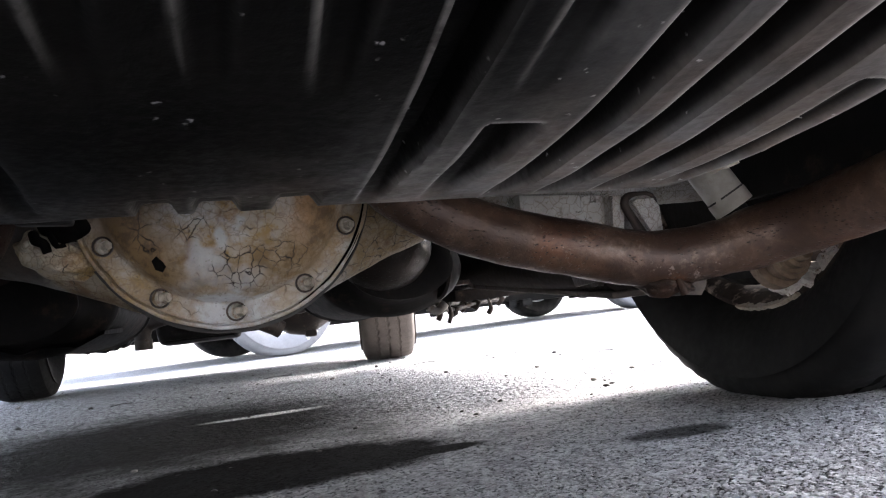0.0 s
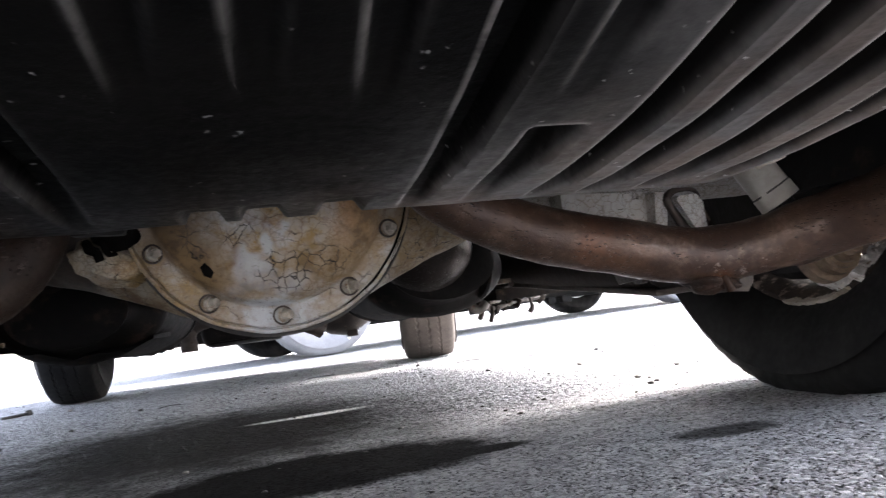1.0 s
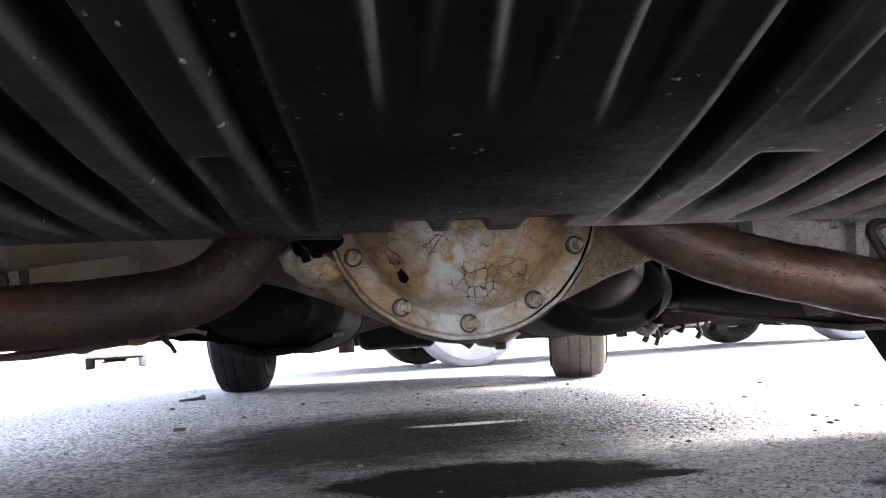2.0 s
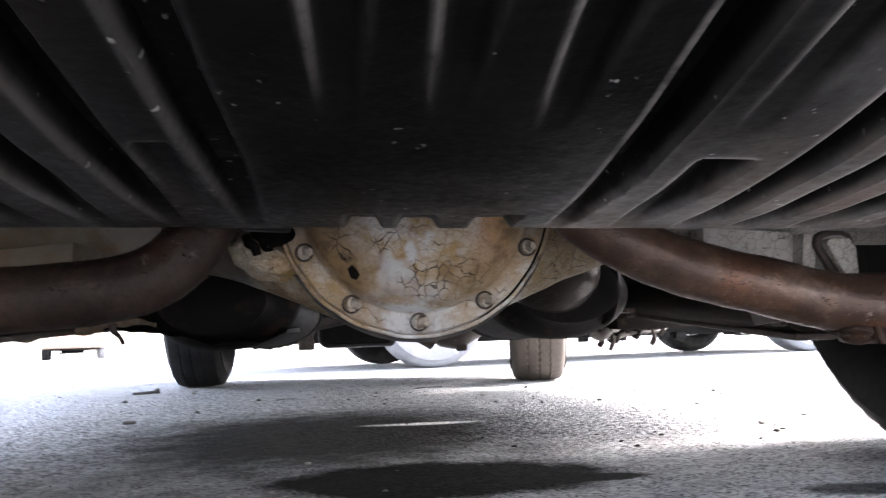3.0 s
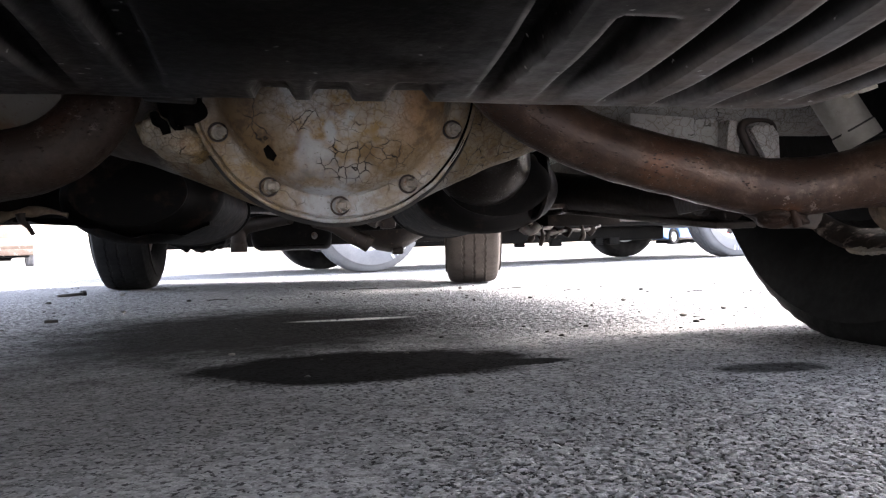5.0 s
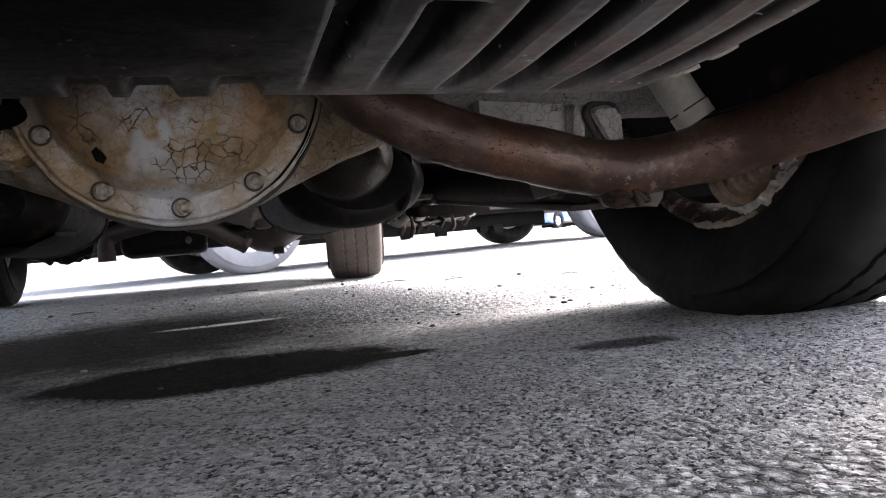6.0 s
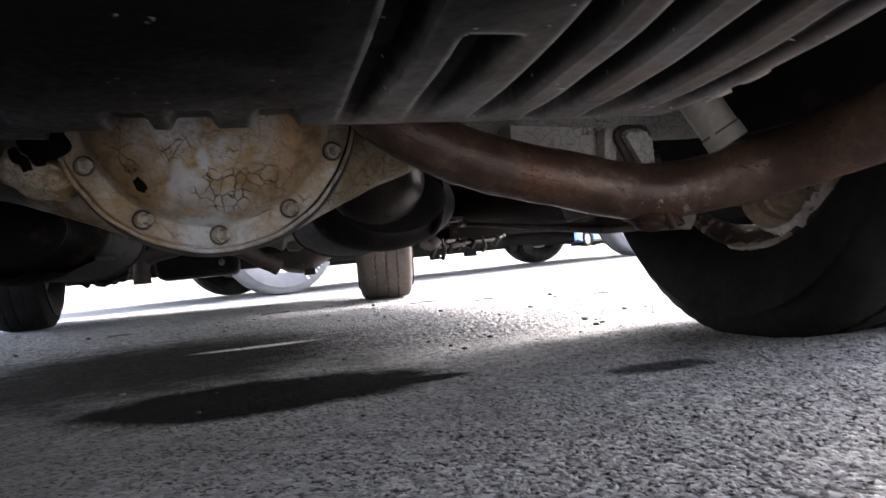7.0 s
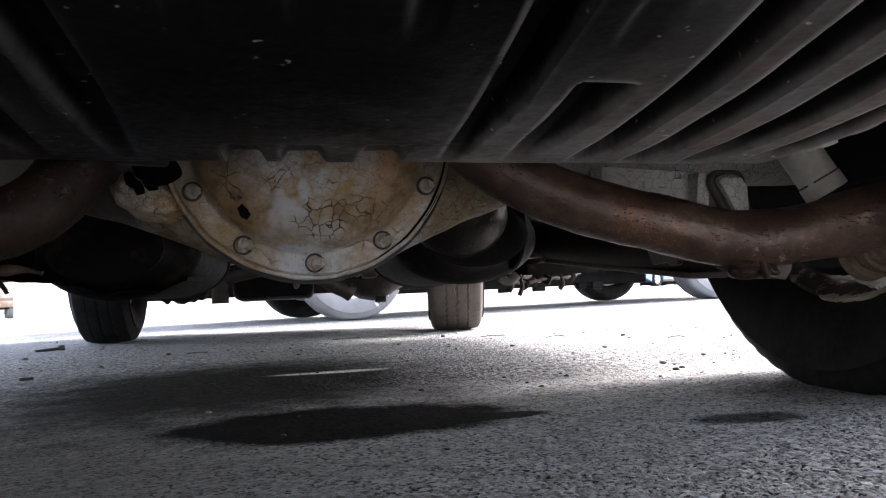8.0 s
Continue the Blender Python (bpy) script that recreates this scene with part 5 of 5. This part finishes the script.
def parked_car(name, label, paint, m, base, length, rear, half, sill, height, R, tyre_mat, rim_mat, trim, far_tyre=None):
    """A parked car along local y, its rear axle at y = 0; m places it."""
    car = tagged(empty(name, m.translation), label, "car")
    y0, y1 = -rear, length - rear
    belt = sill + 0.58

    def add(n, bm, mat, par, lab=""):
        return part(n, moved(bm, m), mat, par, lab, 35)

    line = [(y0, sill + 0.12), (y0 + 0.03, belt), (y1 - 0.9, belt), (y1 - 0.12, belt - 0.14), (y1, sill + 0.3), (y1 - 0.04, sill + 0.02), *arch(base, R, R + 0.07, sill), *arch(0.0, R, R + 0.07, sill)]
    body = add("body", slab(line, -half, half, 0.05, 3), paint, car)
    top = add("cabin", slab([(y0 + 0.15, belt - 0.02), (y0 + 0.55, height), (y1 - 1.9, height), (y1 - 1.15, belt - 0.02)], -half + 0.1, half - 0.1, 0.06, 3), paint, car)
    for s in (-1, 1):
        add("sill_trim", box((0.03, base - 2 * R - 0.2, 0.09), (s * (half - 0.01), base / 2 - 0.12, sill + 0.02), 0.008), M_BROWN, body)
        mid = (y0 + y1 - 0.9) / 2
        for a, b in ((y0 + 0.62, mid - 0.04), (mid + 0.04, y1 - 1.55)):
            add("side_window", slab([(a, belt + 0.04), (a + 0.05, height - 0.09), (b - 0.05, height - 0.09), (b + 0.1, belt + 0.04)], s * (half - 0.104), s * (half - 0.094), 0.003), M_GLASS, top)
        add("tail_lamp", box((0.2, 0.03, 0.14), (s * (half - 0.16), y0 - 0.005, belt - 0.12), 0.01), M_RED, body)
        add("headlamp", box((0.26, 0.05, 0.13), (s * (half - 0.2), y1 - 0.06, sill + 0.36), 0.02), M_ALLOY, body)
    add("underbody", box((2 * half - 0.3, length - 0.3, 0.05), (0, (y0 + y1) / 2, sill - 0.025), 0.01), M_CHASSIS, body)
    add("floor_tunnel", box((0.7, base - 2 * R, 0.1), (0.05, base / 2, sill - 0.1), 0.015), M_CHASSIS, body)
    for k, (bx, by) in enumerate(((0.42, 0.66), (0.45, 0.7), (0.3, 0.45), (0.38, 0.54))):
        add("floor_bracket", box((0.05, 0.07 + 0.02 * (k % 2), 0.05), (bx, by * base, sill - 0.155), 0.008), M_CHASSIS, body)
    add("axle_beam", tube([(-half + 0.15, 0.0, R - 0.06), (0, 0, R - 0.1), (half - 0.15, 0, R - 0.06)], 0.035, 14, 0.05), M_CHASSIS, body)
    add("silencer", tube([(-0.3, 0.5, sill - 0.02), (-0.3, 1.1, sill - 0.02)], 0.07, 20, 0.1), M_MUFFLER, body)
    add("front_bumper", box((2 * half - 0.04, 0.14, 0.2), (0, y1 - 0.04, sill + 0.1), 0.05, None, 3), trim, body)
    add("rear_bumper", box((2 * half - 0.04, 0.12, 0.2), (0, y0 + 0.02, sill + 0.16), 0.05, None, 3), trim, body)
    yaw = math.degrees(m.to_euler().z)
    for y in (0.0, base):
        for s in (-1, 1):
            # far-side tyres default to darker rubber, which paints in their shade
            wheel(car, m @ Vector((s * (half - 0.1), y, R - 0.004)), 0.1, R, R * 0.6, yaw, s, rim_mat, tyre_mat if s > 0 else far_tyre or M_RUBBER, "", 3, 6, 0.5, 0.86)
            add("brake_drum", lathe([(-0.03, 0.02), (-0.028, R * 0.46), (0.03, R * 0.48), (0.034, 0.02)], 28, Matrix.Translation((s * (half - 0.13), y, R - 0.004)), closed=True), M_BROWN, body)
    return car


def sidewall_marks(car, m, x, y, z, r, start):
    """Worn white bars moulded on the outer sidewall of a wheel of the car."""
    hub = min((c for c in car.children if c.name.startswith("wheel")), key=lambda c: (world_of(c).translation - m @ Vector((x, y, z))).length)
    for k, (w, h) in enumerate(((0.016, 0.034), (0.006, 0.03), (0.02, 0.034), (0.012, 0.03), (0.02, 0.032))):
        a = radians(start + 6 * k)
        at = m @ Matrix.Translation((x + 0.107, y + r * math.cos(a), z + r * math.sin(a))) @ pose(0, 0, 0, math.degrees(a) + 90, 0, 0)
        part("sidewall_mark", moved(box((0.004, w, h), (0, 0, 0), 0.001), at), M_MARK, hub, "worn white bar on the sidewall")


# white car across the way, its near side to the off-road vehicle
white_at = pose(0.158, 4.864, 0, 0, 0, -78.0)
white = parked_car("estate_car", "white estate car on grey tyres parked across the car park", M_WHITECAR, white_at, 2.83, 4.5, 0.85, 0.83, 0.3, 1.45, 0.352, M_GREYTYRE, M_ALLOY, M_WHITECAR)
sidewall_marks(white, white_at, 0.73, 0.0, 0.348, 0.285, -62)
sidewall_marks(white, white_at, 0.73, 2.83, 0.348, 0.285, -100)
# small lorry facing the yard far off, and two cars beyond the white one
parked_car("lorry", "brown lorry facing the yard, parked far off", M_BROWNCAR, pose(-11.2, 29.0, 0, 0, 0, -159.5), 3.0, 4.6, 0.8, 0.95, 0.36, 2.1, 0.42, M_RUBBER, M_RIM, M_BROWNCAR, M_GREYTYRE)
parked_car("saloon", "blue saloon parked far beyond the white car", M_BLUECAR, pose(13.3, 29.0, 0, 0, 0, -60.0), 2.6, 4.3, 0.8, 0.83, 0.2, 1.42, 0.31, M_RUBBER, M_ALLOY, M_BLUECAR)
parked_car("saloon", "red saloon parked far beyond the white car", M_REDCAR, pose(15.4, 31.0, 0, 0, 0, -60.0), 2.6, 4.3, 0.8, 0.83, 0.2, 1.42, 0.31, M_RUBBER, M_ALLOY, M_REDCAR)

# ---- litter on the asphalt ----


def pebble(name, label, x, y, size, mat, category, seed, flat=0.6):
    bm = bmesh.new()
    bmesh.ops.create_icosphere(bm, subdivisions=2, radius=size)
    for v in bm.verts:
        v.co *= 1 + 0.35 * noise.noise(v.co / size * 0.9 + Vector((seed * 3.1, 0, 0)))
        v.co.z *= flat
        v.co.x *= 1.25
    low = min(v.co.z for v in bm.verts)
    ob = part(name, moved(bm, Matrix.Translation((x, y, float(cross_fall(x, y)) - low - 0.0015)) @ pose(0, 0, 0, 0, 0, seed * 47)), mat, None, label, 60)
    return tagged(ob, label, category, "litter on the asphalt")


for i, (x, y, r) in enumerate(((0.648, 0.495, 0.006), (0.62, 0.39, 0.005), (0.64, 0.41, 0.004), (0.78, 0.6, 0.005), (0.2, 0.35, 0.004), (0.01, 0.05, 0.003), (-0.092, 0.271, 0.004), (0.16, -0.09, 0.0022),
                               (0.94, 1.37, 0.007), (0.7, 0.9, 0.006), (0.55, 1.15, 0.005), (-0.35, 1.53, 0.006), (-0.62, 1.9, 0.008), (-0.45, 1.2, 0.006), (-0.75, 1.6, 0.007), (0.3, 1.5, 0.006), (0.5, 1.9, 0.008))):
    pebble("pebble", "small dark stone lying on asphalt", x, y, r, M_DARKBIT if i % 3 else M_STONE, "stone", i + 1)

scrap = tagged(empty("dropped_bolt", (-0.79, 1.96, 0.0135)), "dark dropped bolt with a rounded head on asphalt", "bolt", "litter on the asphalt")
part("shank", tube([(-0.828, 1.93, 0.0175), (-0.8, 1.953, 0.0185), (-0.768, 1.98, 0.0205)], 0.0052, 14, 0.01, 0.0006), M_DARKBIT, scrap)
part("head", tube([(-0.769, 1.979, 0.0205), (-0.759, 1.988, 0.0215)], 0.0105, 16), M_DARKBIT, scrap)
tagged(part("plastic_plug", tube([(-0.556, 0.975, 0.0035), (-0.546, 0.98, 0.0035), (-0.532, 0.986, 0.0035)], lambda t: 0.0045 if t < 0.7 else 0.004, 14, 0.01), M_DARKBIT), "short dark plastic plug lying on asphalt", "plug", "litter on the asphalt")
for i, (x, y, a, l) in enumerate(((0.95, 1.1, 10, 0.05), (0.75, 1.5, 25, 0.07), (0.6, 1.75, 5, 0.09), (0.12, 1.95, 12, 0.1), (-0.3, 1.52, 20, 0.06))):
    g = float(cross_fall(x, y))
    c, s_ = math.cos(radians(a)), math.sin(radians(a))
    tagged(part("twig", tube([(x, y, g + 0.002), (x + l * 0.5 * c, y + l * 0.5 * s_ + 0.004, g + 0.004), (x + l * c, y + l * s_, g + 0.002)], 0.0013, 8, 0.01, 0.001), M_DARKBIT), "thin dark twig lying on asphalt", "twig", "litter on the asphalt")


# ---- loose grit ----
rng = random.Random(11)
grit = bmesh.new()
for i in range(200):
    x, y = rng.uniform(-1.1, 1.3), rng.uniform(0.15, 2.7)
    r = rng.uniform(0.0012, 0.0034) * (1.25 if y > 1.2 else 1.0)
    got = bmesh.ops.create_icosphere(grit, subdivisions=1, radius=r)["verts"]
    g = float(cross_fall(x, y))
    for v in got:
        k = 1 + 0.5 * noise.noise(v.co / r + Vector((i * 1.7, 0, 0)))
        v.co = Vector((x + v.co.x * k * 1.3, y + v.co.y * k, g + r * 0.3 + v.co.z * k * 0.6))
tagged(part("grit", grit, M_GRIT, None, "", 0), "loose dark grit scattered on asphalt", "grit", "", "stuff")
